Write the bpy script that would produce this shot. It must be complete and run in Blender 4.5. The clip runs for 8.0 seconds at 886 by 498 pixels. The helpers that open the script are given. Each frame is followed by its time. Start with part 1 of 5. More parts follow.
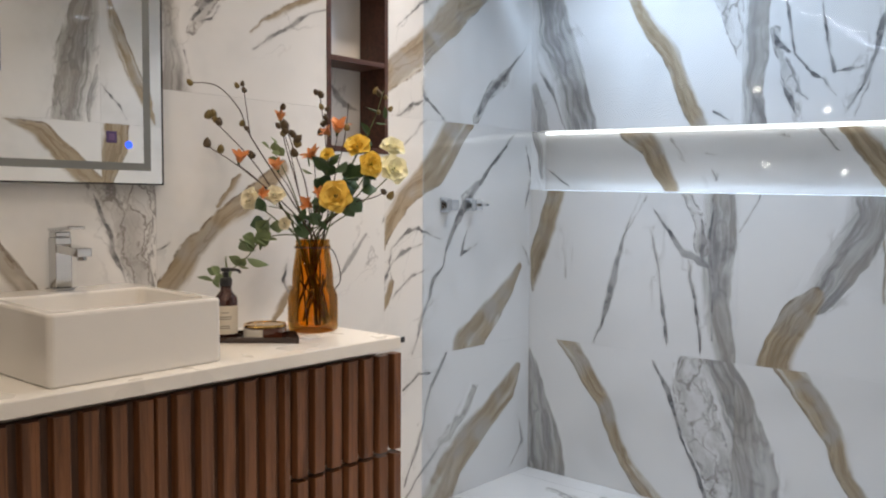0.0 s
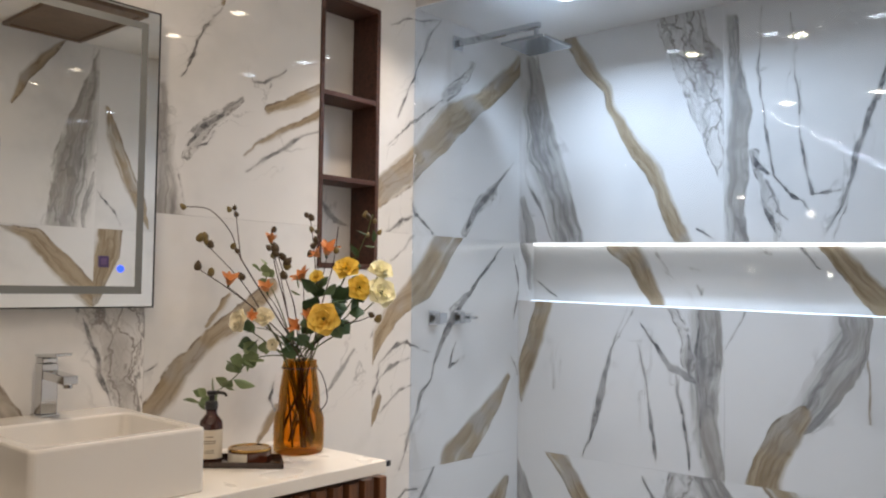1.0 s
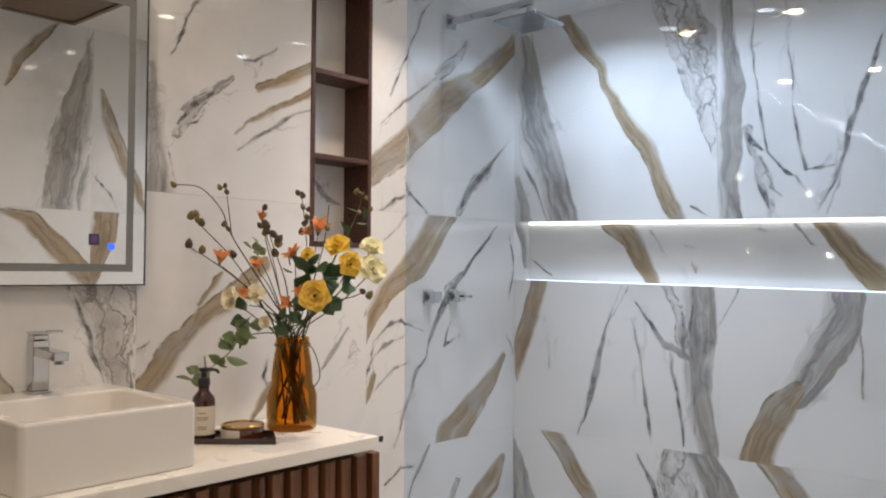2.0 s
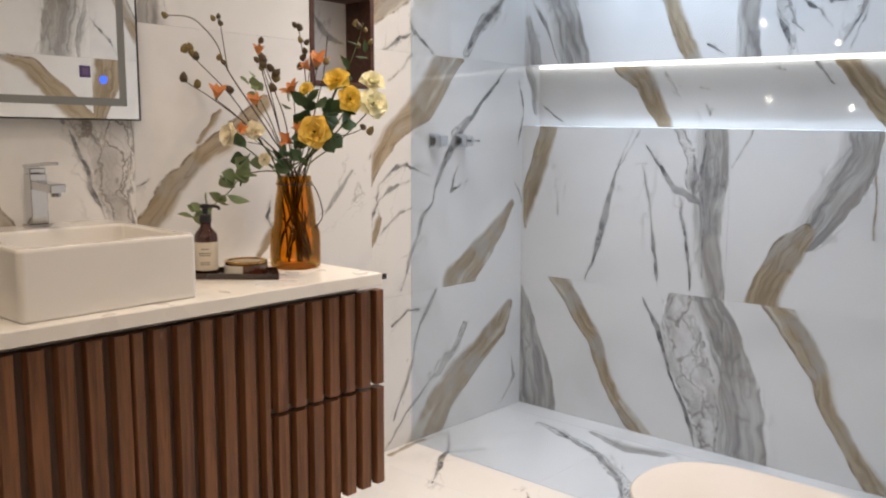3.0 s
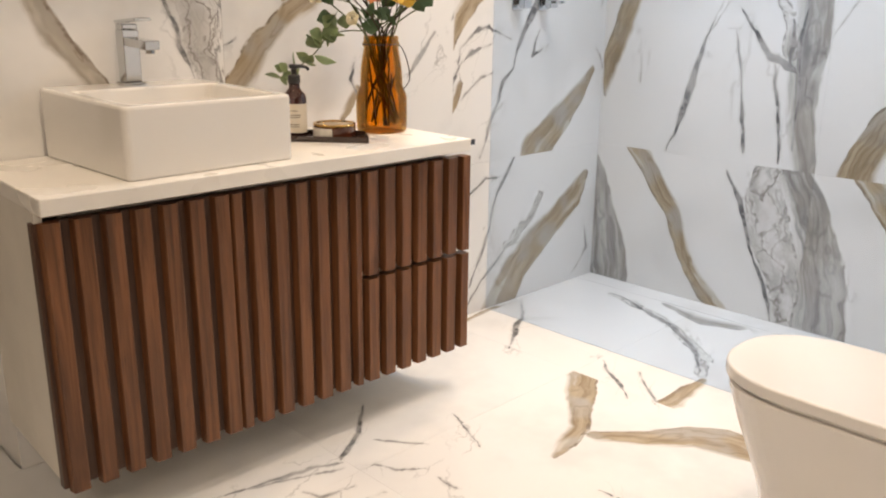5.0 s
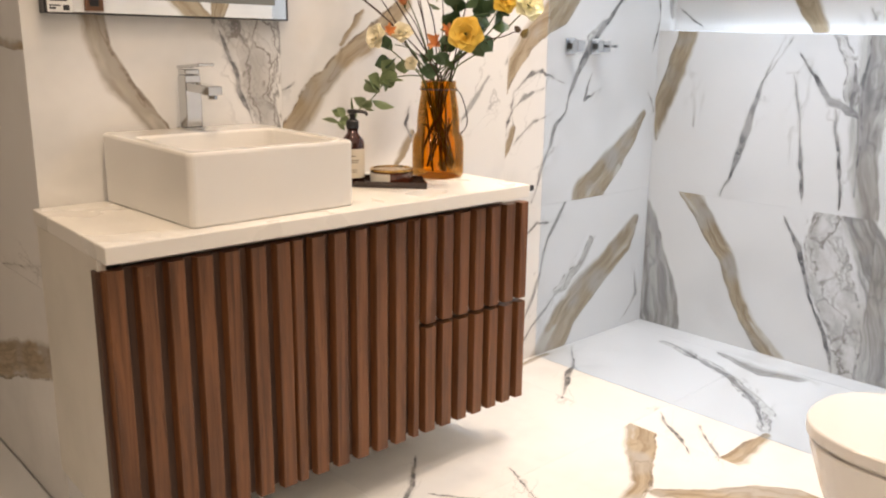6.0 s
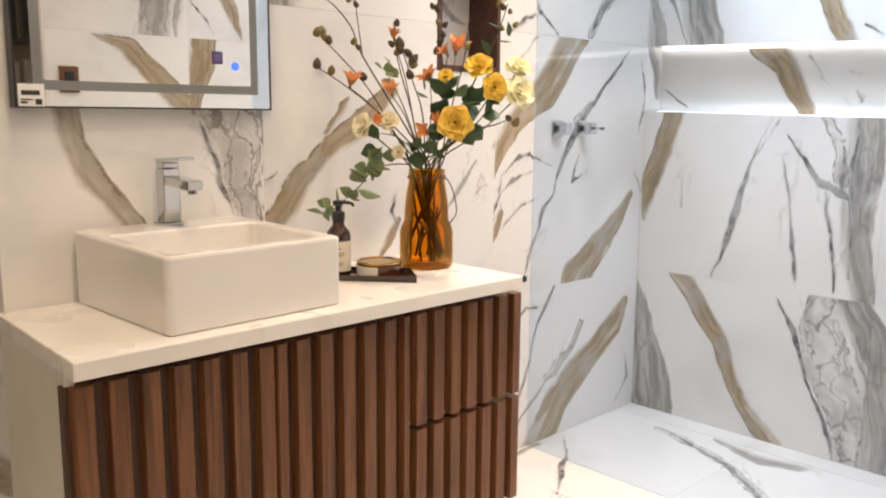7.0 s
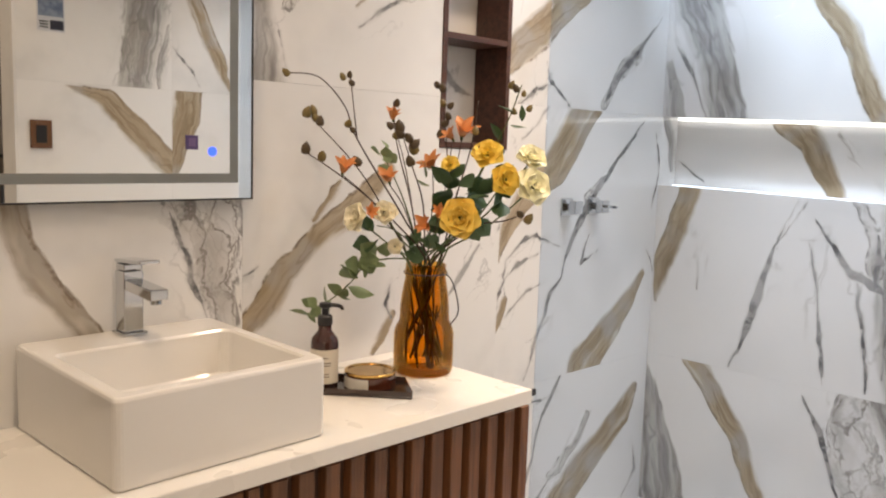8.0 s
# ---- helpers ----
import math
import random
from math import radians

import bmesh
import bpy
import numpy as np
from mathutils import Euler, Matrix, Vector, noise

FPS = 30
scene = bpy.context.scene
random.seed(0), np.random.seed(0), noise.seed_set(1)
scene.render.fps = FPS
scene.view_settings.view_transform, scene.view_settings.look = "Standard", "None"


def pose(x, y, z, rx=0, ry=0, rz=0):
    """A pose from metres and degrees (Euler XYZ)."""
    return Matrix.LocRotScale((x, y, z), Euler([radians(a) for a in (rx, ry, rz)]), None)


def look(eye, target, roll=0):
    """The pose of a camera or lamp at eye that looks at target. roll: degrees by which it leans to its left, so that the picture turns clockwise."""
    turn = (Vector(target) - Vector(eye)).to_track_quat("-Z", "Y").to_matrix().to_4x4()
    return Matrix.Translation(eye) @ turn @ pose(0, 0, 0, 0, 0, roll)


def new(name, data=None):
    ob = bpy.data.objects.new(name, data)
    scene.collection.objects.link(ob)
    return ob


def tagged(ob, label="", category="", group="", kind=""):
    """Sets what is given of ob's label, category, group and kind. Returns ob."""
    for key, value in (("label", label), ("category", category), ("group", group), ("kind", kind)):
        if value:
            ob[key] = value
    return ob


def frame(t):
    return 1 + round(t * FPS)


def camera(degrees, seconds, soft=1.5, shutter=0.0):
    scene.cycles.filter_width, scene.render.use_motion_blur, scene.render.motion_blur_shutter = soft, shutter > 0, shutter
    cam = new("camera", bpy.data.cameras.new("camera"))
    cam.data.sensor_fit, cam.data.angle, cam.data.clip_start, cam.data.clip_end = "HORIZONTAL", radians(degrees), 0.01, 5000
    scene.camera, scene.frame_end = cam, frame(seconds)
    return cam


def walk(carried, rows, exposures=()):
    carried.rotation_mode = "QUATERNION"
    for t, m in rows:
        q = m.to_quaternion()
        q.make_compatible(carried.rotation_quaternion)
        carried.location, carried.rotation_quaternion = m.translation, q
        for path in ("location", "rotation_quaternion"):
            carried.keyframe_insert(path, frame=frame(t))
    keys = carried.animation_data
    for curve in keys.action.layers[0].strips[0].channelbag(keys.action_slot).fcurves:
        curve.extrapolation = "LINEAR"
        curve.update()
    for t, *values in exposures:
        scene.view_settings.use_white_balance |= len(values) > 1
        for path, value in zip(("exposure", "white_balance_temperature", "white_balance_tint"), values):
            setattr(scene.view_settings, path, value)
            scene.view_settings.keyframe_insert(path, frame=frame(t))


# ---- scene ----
cam = camera(55.8, 8.0, soft=2.1)
PATH = [
    (0, (-3.124, -2.218, 1.218), (-1.624, -0.9, 1.107), 0.3),
    (0.5, (-3.144, -2.236, 1.281), (-1.632, -0.927, 1.26), 0.6),
    (1, (-3.136, -2.247, 1.331), (-1.624, -0.941, 1.423), 0.7),
    (1.2, (-3.143, -2.223, 1.343), (-1.621, -0.932, 1.465), 0.5),
    (2.5, (-3.079, -2.3, 1.255), (-1.593, -0.963, 1.191), 0.5),
    (3, (-3.052, -2.278, 1.213), (-1.581, -0.947, 0.954), 0.2),
    (3.5, (-3.041, -2.263, 1.186), (-1.592, -0.947, 0.775), 0.0),
    (4, (-3.057, -2.25, 1.182), (-1.631, -0.945, 0.667), 0.2),
    (4.5, (-3.091, -2.207, 1.189), (-1.7, -0.888, 0.617), 0.5),
    (5.8, (-3.14, -2.096, 1.193), (-1.834, -0.666, 0.692), 0.8),
    (6, (-3.141, -2.069, 1.2), (-1.822, -0.641, 0.73), 0.7),
    (6.5, (-3.139, -2.013, 1.22), (-1.782, -0.597, 0.831), 0.8),
    (7, (-3.091, -1.959, 1.257), (-1.711, -0.547, 0.939), 0.5),
    (7.5, (-2.996, -1.858, 1.322), (-1.601, -0.451, 1.046), 0.8),
    (8, (-2.915, -1.736, 1.402), (-1.512, -0.332, 1.157), 1.9),
]
TONE = [(0.0, -0.22, 6440, 10), (1.2, -0.26, 6560, 11), (2.5, -0.22, 6680, 12), (3.5, 0.04, 6760, 12), (4.5, 0.16, 6860, 11), (6.0, 0.40, 7020, 13), (7.0, 0.37, 7040, 13), (8.0, 0.07, 7060, 13)]
walk(cam, [(t, look(eye, target, roll)) for t, eye, target, roll in PATH], TONE)

# ---- light ----
world = bpy.data.worlds.new("showroom_world")
scene.world = world
world.use_nodes = True
world.node_tree.nodes["Background"].inputs[0].default_value = (0.9, 0.85, 0.8, 1)
world.node_tree.nodes["Background"].inputs[1].default_value = 0.03


def area_lamp(name, place, size, watts, colour, target=None, spread=180, size_y=None):
    data = bpy.data.lights.new(name, "AREA")
    data.shape = "RECTANGLE" if size_y else "DISK"
    data.size = size
    if size_y:
        data.size_y = size_y
    data.energy, data.color, data.spread = watts, colour, radians(spread)
    ob = new(name, data)
    if target is None:
        target = (place[0], place[1] + 0.0001, place[2] - 1)
    ob.matrix_world = look(place, target)
    return ob


WARM = (1.0, 0.80, 0.60)
COOL = (0.68, 0.83, 1.0)
CEIL, DROP = 2.56, 2.445          # main ceiling, lower shower ceiling
SCREEN = -0.72                   # plane of the glass screen
SOUTH = -1.98                    # wall behind the toilet
SHOWER_SPOTS = [(-0.46, -0.54), (-0.48, -0.98), (-0.50, -1.40)]
SCREEN_ROW = [(-0.93, -0.35), (-0.93, -0.89), (-0.93, -1.43)]
VANITY_ROW = [(-2.37, -0.42), (-2.37, -0.95), (-2.37, -1.50)]
ROOM_SPOTS = SCREEN_ROW + VANITY_ROW
for (sx, sy), watts in zip(SHOWER_SPOTS, (9.0, 5.2, 2.7)):
    area_lamp("shower_spot_lamp", (sx, sy, DROP - 0.012), 0.08, watts, COOL, spread=145)
for (sx, sy), watts in zip(SCREEN_ROW, (4.0, 6.0, 2.6)):
    area_lamp("room_spot_lamp", (sx, sy, CEIL - 0.012), 0.09, watts, WARM, spread=98)
for sx, sy in VANITY_ROW:
    area_lamp("room_spot_lamp", (sx, sy, CEIL - 0.012), 0.09, 4.6, WARM, spread=175)
# added fill lamp, unseen in the showroom hall, to brighten the fronts
area_lamp("hall_fill_lamp", (-4.3, -2.9, 2.5), 1.6, 25, (1.0, 0.84, 0.68))


# ---- materials ----
def shader(name):
    m = bpy.data.materials.new(name)
    m.use_nodes = True
    t = m.node_tree
    return m, t, t.nodes["Principled BSDF"]


class Tree:
    """Short hand for building node trees."""

    def __init__(self, tree):
        self.t = tree

    def n(self, kind):
        return self.t.nodes.new(kind)

    def link(self, a, b):
        if not isinstance(a, (int, float, tuple)):
            self.t.links.new(a, b)
        else:
            b.default_value = a

    def math(self, op, a, b=0.0, c=0.0, clamp=False):
        node = self.n("ShaderNodeMath")
        node.operation, node.use_clamp = op, clamp
        for i, v in enumerate((a, b, c)):
            self.link(v, node.inputs[i])
        return node.outputs[0]

    def vec(self, op, a, b=None, scale=None):
        node = self.n("ShaderNodeVectorMath")
        node.operation = op
        self.link(a, node.inputs[0])
        if b is not None:
            self.link(b, node.inputs[1])
        if scale is not None:
            self.link(scale, node.inputs["Scale"])
        return node.outputs["Value"] if op in ("DOT_PRODUCT", "LENGTH", "DISTANCE") else node.outputs[0]

    def noise(self, v, scale, detail=3.0, rough=0.5, distortion=0.0):
        node = self.n("ShaderNodeTexNoise")
        self.link(v, node.inputs["Vector"])
        node.inputs["Scale"].default_value = scale
        node.inputs["Detail"].default_value = detail
        node.inputs["Roughness"].default_value = rough
        node.inputs["Distortion"].default_value = distortion
        return node

    def ramp(self, v, lo, hi, a=0.0, b=1.0, smooth=True):
        node = self.n("ShaderNodeMapRange")
        node.interpolation_type = "SMOOTHSTEP" if smooth else "LINEAR"
        self.link(v, node.inputs[0])
        for i, x in enumerate((lo, hi, a, b)):
            node.inputs[1 + i].default_value = x
        return node.outputs[0]

    def mix(self, f, a, b):
        node = self.n("ShaderNodeMix")
        node.data_type = "RGBA"
        self.link(f, node.inputs[0])
        self.link(a if not isinstance(a, tuple) else (*a, 1)[:4], node.inputs[6])
        self.link(b if not isinstance(b, tuple) else (*b, 1)[:4], node.inputs[7])
        return node.outputs[2]

    def coords(self):
        return self.n("ShaderNodeTexCoord").outputs["Object"]


def surface(name, colour, rough=0.5, metal=0.0, second=None, scale=8.0, bump=0.0, bump_scale=60.0, coat=0.0, stretch=(1, 1, 1), spec=0.5, vary=0.12):
    m, t, p = shader(name)
    k = Tree(t)
    v = k.vec("MULTIPLY", k.coords(), tuple(stretch))
    n1 = k.noise(v, scale, 4)
    second = second or tuple(c * (1 - vary) for c in colour)
    k.link(k.mix(k.ramp(n1.outputs[0], 0.35, 0.65), colour, second), p.inputs["Base Color"])
    n2 = k.noise(v, bump_scale, 3)
    k.link(k.math("MULTIPLY_ADD", n2.outputs[0], rough * 0.3, rough * 0.85), p.inputs["Roughness"])
    p.inputs["Metallic"].default_value = metal
    p.inputs["Specular IOR Level"].default_value = spec
    p.inputs["Coat Weight"].default_value = coat
    p.inputs["Coat Roughness"].default_value = 0.05
    if bump:
        b = k.n("ShaderNodeBump")
        b.inputs["Strength"].default_value = bump
        b.inputs["Distance"].default_value = 0.002
        k.link(n2.outputs[0], b.inputs["Height"])
        k.link(b.outputs[0], p.inputs["Normal"])
    return m


def marble(name, axes, veins=(), lean=0.0, gloss=0.016, seed=0.0):
    """Polished printed stone. axes: the two axes of the surface. veins: (kind, (u, v, half width), (u, v, half width), ...),
    kinds b (tan band), g (grey layered band), n (netted grey band), t (thin dark line). lean: direction of the hairlines.
    The layers inside a band follow its course: across and along it are kept beside the distance to it."""
    m, t, p = shader(name)
    k = Tree(t)
    sep = k.n("ShaderNodeSeparateXYZ")
    k.link(k.coords(), sep.inputs[0])
    com = k.n("ShaderNodeCombineXYZ")
    k.link(sep.outputs[axes[0]], com.inputs[0])
    k.link(sep.outputs[axes[1]], com.inputs[1])
    com.inputs[2].default_value = seed
    uv = com.outputs[0]
    big = k.noise(uv, 5.0, 2)
    fine = k.noise(uv, 24.0, 4, 0.62)
    w1 = k.vec("SCALE", k.vec("SUBTRACT", big.outputs["Color"], (0.5, 0.5, 0.5)), scale=0.050)
    w2 = k.vec("SCALE", k.vec("SUBTRACT", fine.outputs["Color"], (0.5, 0.5, 0.5)), scale=0.016)
    flat = k.vec("MULTIPLY", k.vec("ADD", k.vec("ADD", uv, w1), w2), (1, 1, 0))
    cloud = k.noise(uv, 2.2, 4, 0.6)
    colour = k.mix(k.ramp(cloud.outputs[0], 0.45, 0.75), (0.80, 0.79, 0.775), (0.68, 0.675, 0.665))
    dist, course = {}, {}
    for kind, *pts in veins:
        run = 0.37 * len(pts)
        for (u0, v0, a), (u1, v1, b) in zip(pts, pts[1:]):
            ba = (u1 - u0, v1 - v0, 0.0)
            size = math.hypot(ba[0], ba[1])
            pa = k.vec("SUBTRACT", flat, (u0, v0, 0.0))
            h = k.math("DIVIDE", k.vec("DOT_PRODUCT", pa, ba), size * size, clamp=True)
            d = k.vec("DISTANCE", pa, k.vec("SCALE", ba, scale=h))
            d = k.math("SUBTRACT", d, k.math("MULTIPLY_ADD", h, b - a, a))
            if kind != "t":
                here = k.n("ShaderNodeCombineXYZ")
                k.link(k.vec("DOT_PRODUCT", pa, (-ba[1] / size, ba[0] / size, 0.0)), here.inputs[0])
                k.link(k.math("MULTIPLY_ADD", h, size, run), here.inputs[1])
                if kind in dist:
                    pick = k.n("ShaderNodeMix")
                    pick.data_type = "VECTOR"
                    k.link(k.math("LESS_THAN", d, dist[kind]), pick.inputs[0])
                    k.link(course[kind], pick.inputs[4])
                    k.link(here.outputs[0], pick.inputs[5])
                    course[kind] = pick.outputs[1]
                else:
                    course[kind] = here.outputs[0]
            dist[kind] = k.math("MINIMUM", dist[kind], d) if kind in dist else d
            run += size

    def layers(kind, across, along, detail=4):
        """Noise drawn out along the band, and dark threads between its layers."""
        sway = k.vec("ADD", k.vec("MULTIPLY", course[kind], (across, along, 0.0)), k.vec("SCALE", big.outputs["Color"], scale=1.5))
        lam = k.noise(sway, 1.0, detail, 0.62, 0.5)
        wide = k.noise(k.vec("MULTIPLY", sway, (0.42, 0.6, 1.0)), 1.0, 2, 0.5, 0.3)
        thread = k.ramp(k.math("ABSOLUTE", k.math("SUBTRACT", wide.outputs[0], 0.5)), 0.004, 0.030, 1.0, 0.0)
        side = k.n("ShaderNodeSeparateXYZ")
        k.link(course[kind], side.inputs[0])
        return lam.outputs[0], wide.outputs[0], thread, side.outputs[0]

    if "g" in dist:
        lam, wide, thread, side = layers("g", 34.0, 2.4)
        tone = k.mix(k.ramp(lam, 0.36, 0.64), (0.25, 0.24, 0.235), (0.50, 0.49, 0.475))
        tone = k.mix(k.math("MULTIPLY", k.ramp(wide, 0.50, 0.70), 0.6), tone, (0.62, 0.61, 0.595))
        tone = k.mix(k.math("MULTIPLY", k.ramp(cloud.outputs[0], 0.42, 0.60), 0.45), tone, (0.34, 0.30, 0.25))
        tone = k.mix(k.math("MULTIPLY", thread, 0.38), tone, (0.13, 0.125, 0.12))
        d = k.math("MULTIPLY_ADD", k.math("SUBTRACT", lam, 0.5), 0.050, dist["g"])
        hard, loose = k.ramp(d, 0.005, -0.006), k.ramp(d, 0.022, -0.034)
        edge = k.math("MULTIPLY_ADD", k.math("SUBTRACT", loose, hard), k.ramp(side, -0.03, 0.03), hard)
        colour = k.mix(k.math("MULTIPLY", edge, 0.94), colour, tone)
    if "n" in dist:
        lam, wide, thread, side = layers("n", 26.0, 5.0)
        body = k.mix(k.ramp(wide, 0.40, 0.62), (0.70, 0.69, 0.675), (0.46, 0.445, 0.43))
        for across, along, dark, thick in ((17.0, 6.5, 0.85, 0.075), (40.0, 15.0, 0.22, 0.10)):
            cell = k.n("ShaderNodeTexVoronoi")
            cell.feature = "DISTANCE_TO_EDGE"
            bent = k.vec("ADD", k.vec("MULTIPLY", course["n"], (across, along, 1.0)), k.vec("ADD", k.vec("SCALE", fine.outputs["Color"], scale=0.75), k.vec("SCALE", big.outputs["Color"], scale=1.7)))
            k.link(bent, cell.inputs["Vector"])
            cell.inputs["Scale"].default_value = 1.0
            line = k.ramp(cell.outputs["Distance"], 0.01, thick, 1.0, 0.0)
            body = k.mix(k.math("MULTIPLY", line, k.ramp(lam, 0.34, 0.58, 0.10, dark)), body, (0.20, 0.175, 0.155))
        d = k.math("MULTIPLY_ADD", k.math("SUBTRACT", lam, 0.5), 0.060, dist["n"])
        colour = k.mix(k.math("MULTIPLY", k.ramp(d, 0.008, -0.012), 0.95), colour, body)
        colour = k.mix(k.math("MULTIPLY", k.math("MULTIPLY", k.ramp(k.math("ABSOLUTE", d), 0.006, 0.001), k.ramp(fine.outputs[0], 0.42, 0.58)), 0.75), colour, (0.17, 0.155, 0.15))
    if "b" in dist:
        lam, wide, thread, side = layers("b", 40.0, 3.0)
        tone = k.mix(k.ramp(lam, 0.34, 0.66), (0.30, 0.228, 0.148), (0.455, 0.372, 0.265))
        tone = k.mix(k.math("MULTIPLY", k.ramp(big.outputs[0], 0.48, 0.64), 0.75), tone, (0.41, 0.385, 0.35))
        tone = k.mix(k.math("MULTIPLY", k.ramp(wide, 0.58, 0.70), 0.70), tone, (0.66, 0.62, 0.56))
        tone = k.mix(k.math("MULTIPLY", thread, 0.30), tone, (0.17, 0.115, 0.065))
        d = k.math("MULTIPLY_ADD", k.math("SUBTRACT", lam, 0.5), 0.026, dist["b"])
        hard, loose = k.ramp(d, 0.003, -0.004), k.ramp(d, 0.010, -0.016)
        edge = k.math("MULTIPLY_ADD", k.math("SUBTRACT", loose, hard), k.ramp(side, 0.01, -0.02), hard)
        colour = k.mix(edge, colour, tone)
        rim = k.math("MULTIPLY", k.ramp(k.math("ABSOLUTE", k.math("ADD", d, 0.002)), 0.006, 0.001), k.math("MULTIPLY", k.ramp(fine.outputs[0], 0.44, 0.60), k.ramp(side, -0.005, 0.01)))
        colour = k.mix(k.math("MULTIPLY", rim, 0.75), colour, (0.15, 0.11, 0.075))
    # hairlines, drawn out along one direction
    rot = k.n("ShaderNodeVectorRotate")
    rot.rotation_type = "Z_AXIS"
    k.link(uv, rot.inputs["Vector"])
    rot.inputs["Angle"].default_value = -lean
    if "t" in dist:
        wisp = k.noise(k.vec("MULTIPLY", rot.outputs[0], (7.0, 26.0, 1.0)), 1.0, 4, 0.6, 0.6)
        d = k.math("MULTIPLY_ADD", k.math("SUBTRACT", wisp.outputs[0], 0.47), 0.026, dist["t"])
        halo = k.math("MULTIPLY", k.ramp(d, 0.013, -0.004), k.ramp(fine.outputs[0], 0.36, 0.62, 0.10, 0.55))
        colour = k.mix(halo, colour, (0.47, 0.46, 0.455))
        line = k.math("MULTIPLY", k.ramp(d, 0.0034, -0.0025), k.ramp(cloud.outputs[0], 0.32, 0.55, 0.55, 1.0))
        colour = k.mix(line, colour, k.mix(k.ramp(fine.outputs[0], 0.42, 0.60), (0.11, 0.11, 0.115), (0.34, 0.33, 0.325)))
    near = [dist[kind] for kind in ("t", "n", "g") if kind in dist]
    if near:
        d = near[0]
        for other in near[1:]:
            d = k.math("MINIMUM", d, other)
        twig = k.noise(k.vec("ADD", k.vec("MULTIPLY", rot.outputs[0], (2.4, 7.0, 1.0)), k.vec("SCALE", fine.outputs["Color"], scale=0.28)), 1.0, 1.5, 0.5, 0.8)
        thin = k.ramp(k.math("ABSOLUTE", k.math("SUBTRACT", twig.outputs[0], 0.5)), 0.002, 0.011, 1.0, 0.0)
        reach = k.ramp(k.math("MULTIPLY_ADD", cloud.outputs[0], 0.16, d), 0.150, 0.070)
        colour = k.mix(k.math("MULTIPLY", k.math("MULTIPLY", thin, reach), 0.40), colour, (0.27, 0.265, 0.265))
    k.link(colour, p.inputs["Base Color"])
    k.link(k.math("MULTIPLY_ADD", fine.outputs[0], 0.02, gloss), p.inputs["Roughness"])
    return m


def wood(name, dark, light, axis=2):
    m, t, p = shader(name)
    k = Tree(t)
    stretch = [38.0, 38.0, 38.0]
    stretch[axis] = 1.6
    info = k.n("ShaderNodeObjectInfo")
    shift = k.vec("SCALE", (13.0, 7.0, 5.0), scale=info.outputs["Random"])
    v = k.vec("ADD", k.vec("MULTIPLY", k.coords(), tuple(stretch)), shift)
    grain = k.noise(v, 1.6, 6, 0.62, 0.6)
    pore = k.noise(k.vec("MULTIPLY", v, (3, 3, 3)), 3.0, 2)
    wide = k.noise(k.coords(), 6.0, 2)
    c = k.mix(k.ramp(grain.outputs[0], 0.3, 0.7), dark, light)
    c = k.mix(k.math("MULTIPLY", k.ramp(pore.outputs[0], 0.58, 0.72), 0.5), c, tuple(x * 0.45 for x in dark))
    c = k.mix(k.math("MULTIPLY", k.ramp(wide.outputs[0], 0.4, 0.7), 0.35), c, tuple(x * 0.8 for x in light))
    k.link(c, p.inputs["Base Color"])
    k.link(k.math("MULTIPLY_ADD", grain.outputs[0], 0.2, 0.36), p.inputs["Roughness"])
    b = k.n("ShaderNodeBump")
    b.inputs["Strength"].default_value = 0.25
    b.inputs["Distance"].default_value = 0.001
    k.link(grain.outputs[0], b.inputs["Height"])
    k.link(b.outputs[0], p.inputs["Normal"])
    return m


def glow(name, colour, strength):
    m, t, p = shader(name)
    p.inputs["Base Color"].default_value = (*colour, 1)
    p.inputs["Emission Color"].default_value = (*colour, 1)
    p.inputs["Emission Strength"].default_value = strength
    return m


def clear_glass(name, tint, rough=0.0, gloss=0.7):
    """A pane that lets light straight through, with a glassy gloss."""
    m, t, p = shader(name)
    k = Tree(t)
    t.nodes.remove(p)
    out = t.nodes["Material Output"]
    tr = k.n("ShaderNodeBsdfTransparent")
    tr.inputs[0].default_value = (*tint, 1)
    gl = k.n("ShaderNodeBsdfGlossy")
    gl.inputs["Roughness"].default_value = rough
    fr = k.n("ShaderNodeFresnel")
    fr.inputs[0].default_value = 1.45
    mx = k.n("ShaderNodeMixShader")
    k.link(k.math("MULTIPLY", fr.outputs[0], gloss), mx.inputs[0])
    k.link(tr.outputs[0], mx.inputs[1])
    k.link(gl.outputs[0], mx.inputs[2])
    k.link(mx.outputs[0], out.inputs[0])
    return m


M_PLASTER = surface("ceiling_paint", (0.80, 0.77, 0.72), 0.55, vary=0.04, bump=0.05)
M_HALL = surface("hall_paint", (0.42, 0.36, 0.30), 0.6, vary=0.15, scale=2)
M_GROUT = surface("grout", (0.76, 0.75, 0.73), 0.8, vary=0.1, scale=30)
M_CORE = surface("wall_core", (0.76, 0.75, 0.73), 0.8, vary=0.1)
M_COUNTER = surface("quartz_counter", (0.80, 0.77, 0.72), 0.28, vary=0.03, scale=4, bump_scale=6)
M_CERAMIC = surface("sink_ceramic", (0.78, 0.755, 0.715), 0.14, vary=0.03, scale=3, coat=0.4)
M_WC = surface("toilet_ceramic", (0.74, 0.715, 0.69), 0.16, vary=0.03, scale=3, coat=0.3)
M_PANEL = surface("side_laminate", (0.72, 0.68, 0.61), 0.4, vary=0.08, scale=5)
M_WOOD = wood("walnut_slats", (0.088, 0.032, 0.011), (0.225, 0.090, 0.034))
# the slat walnut again, with the shade of grooves and gap in its colour
M_WOOD_SHADE = wood("walnut_groove_shade", (0.045, 0.020, 0.012), (0.10, 0.048, 0.028))
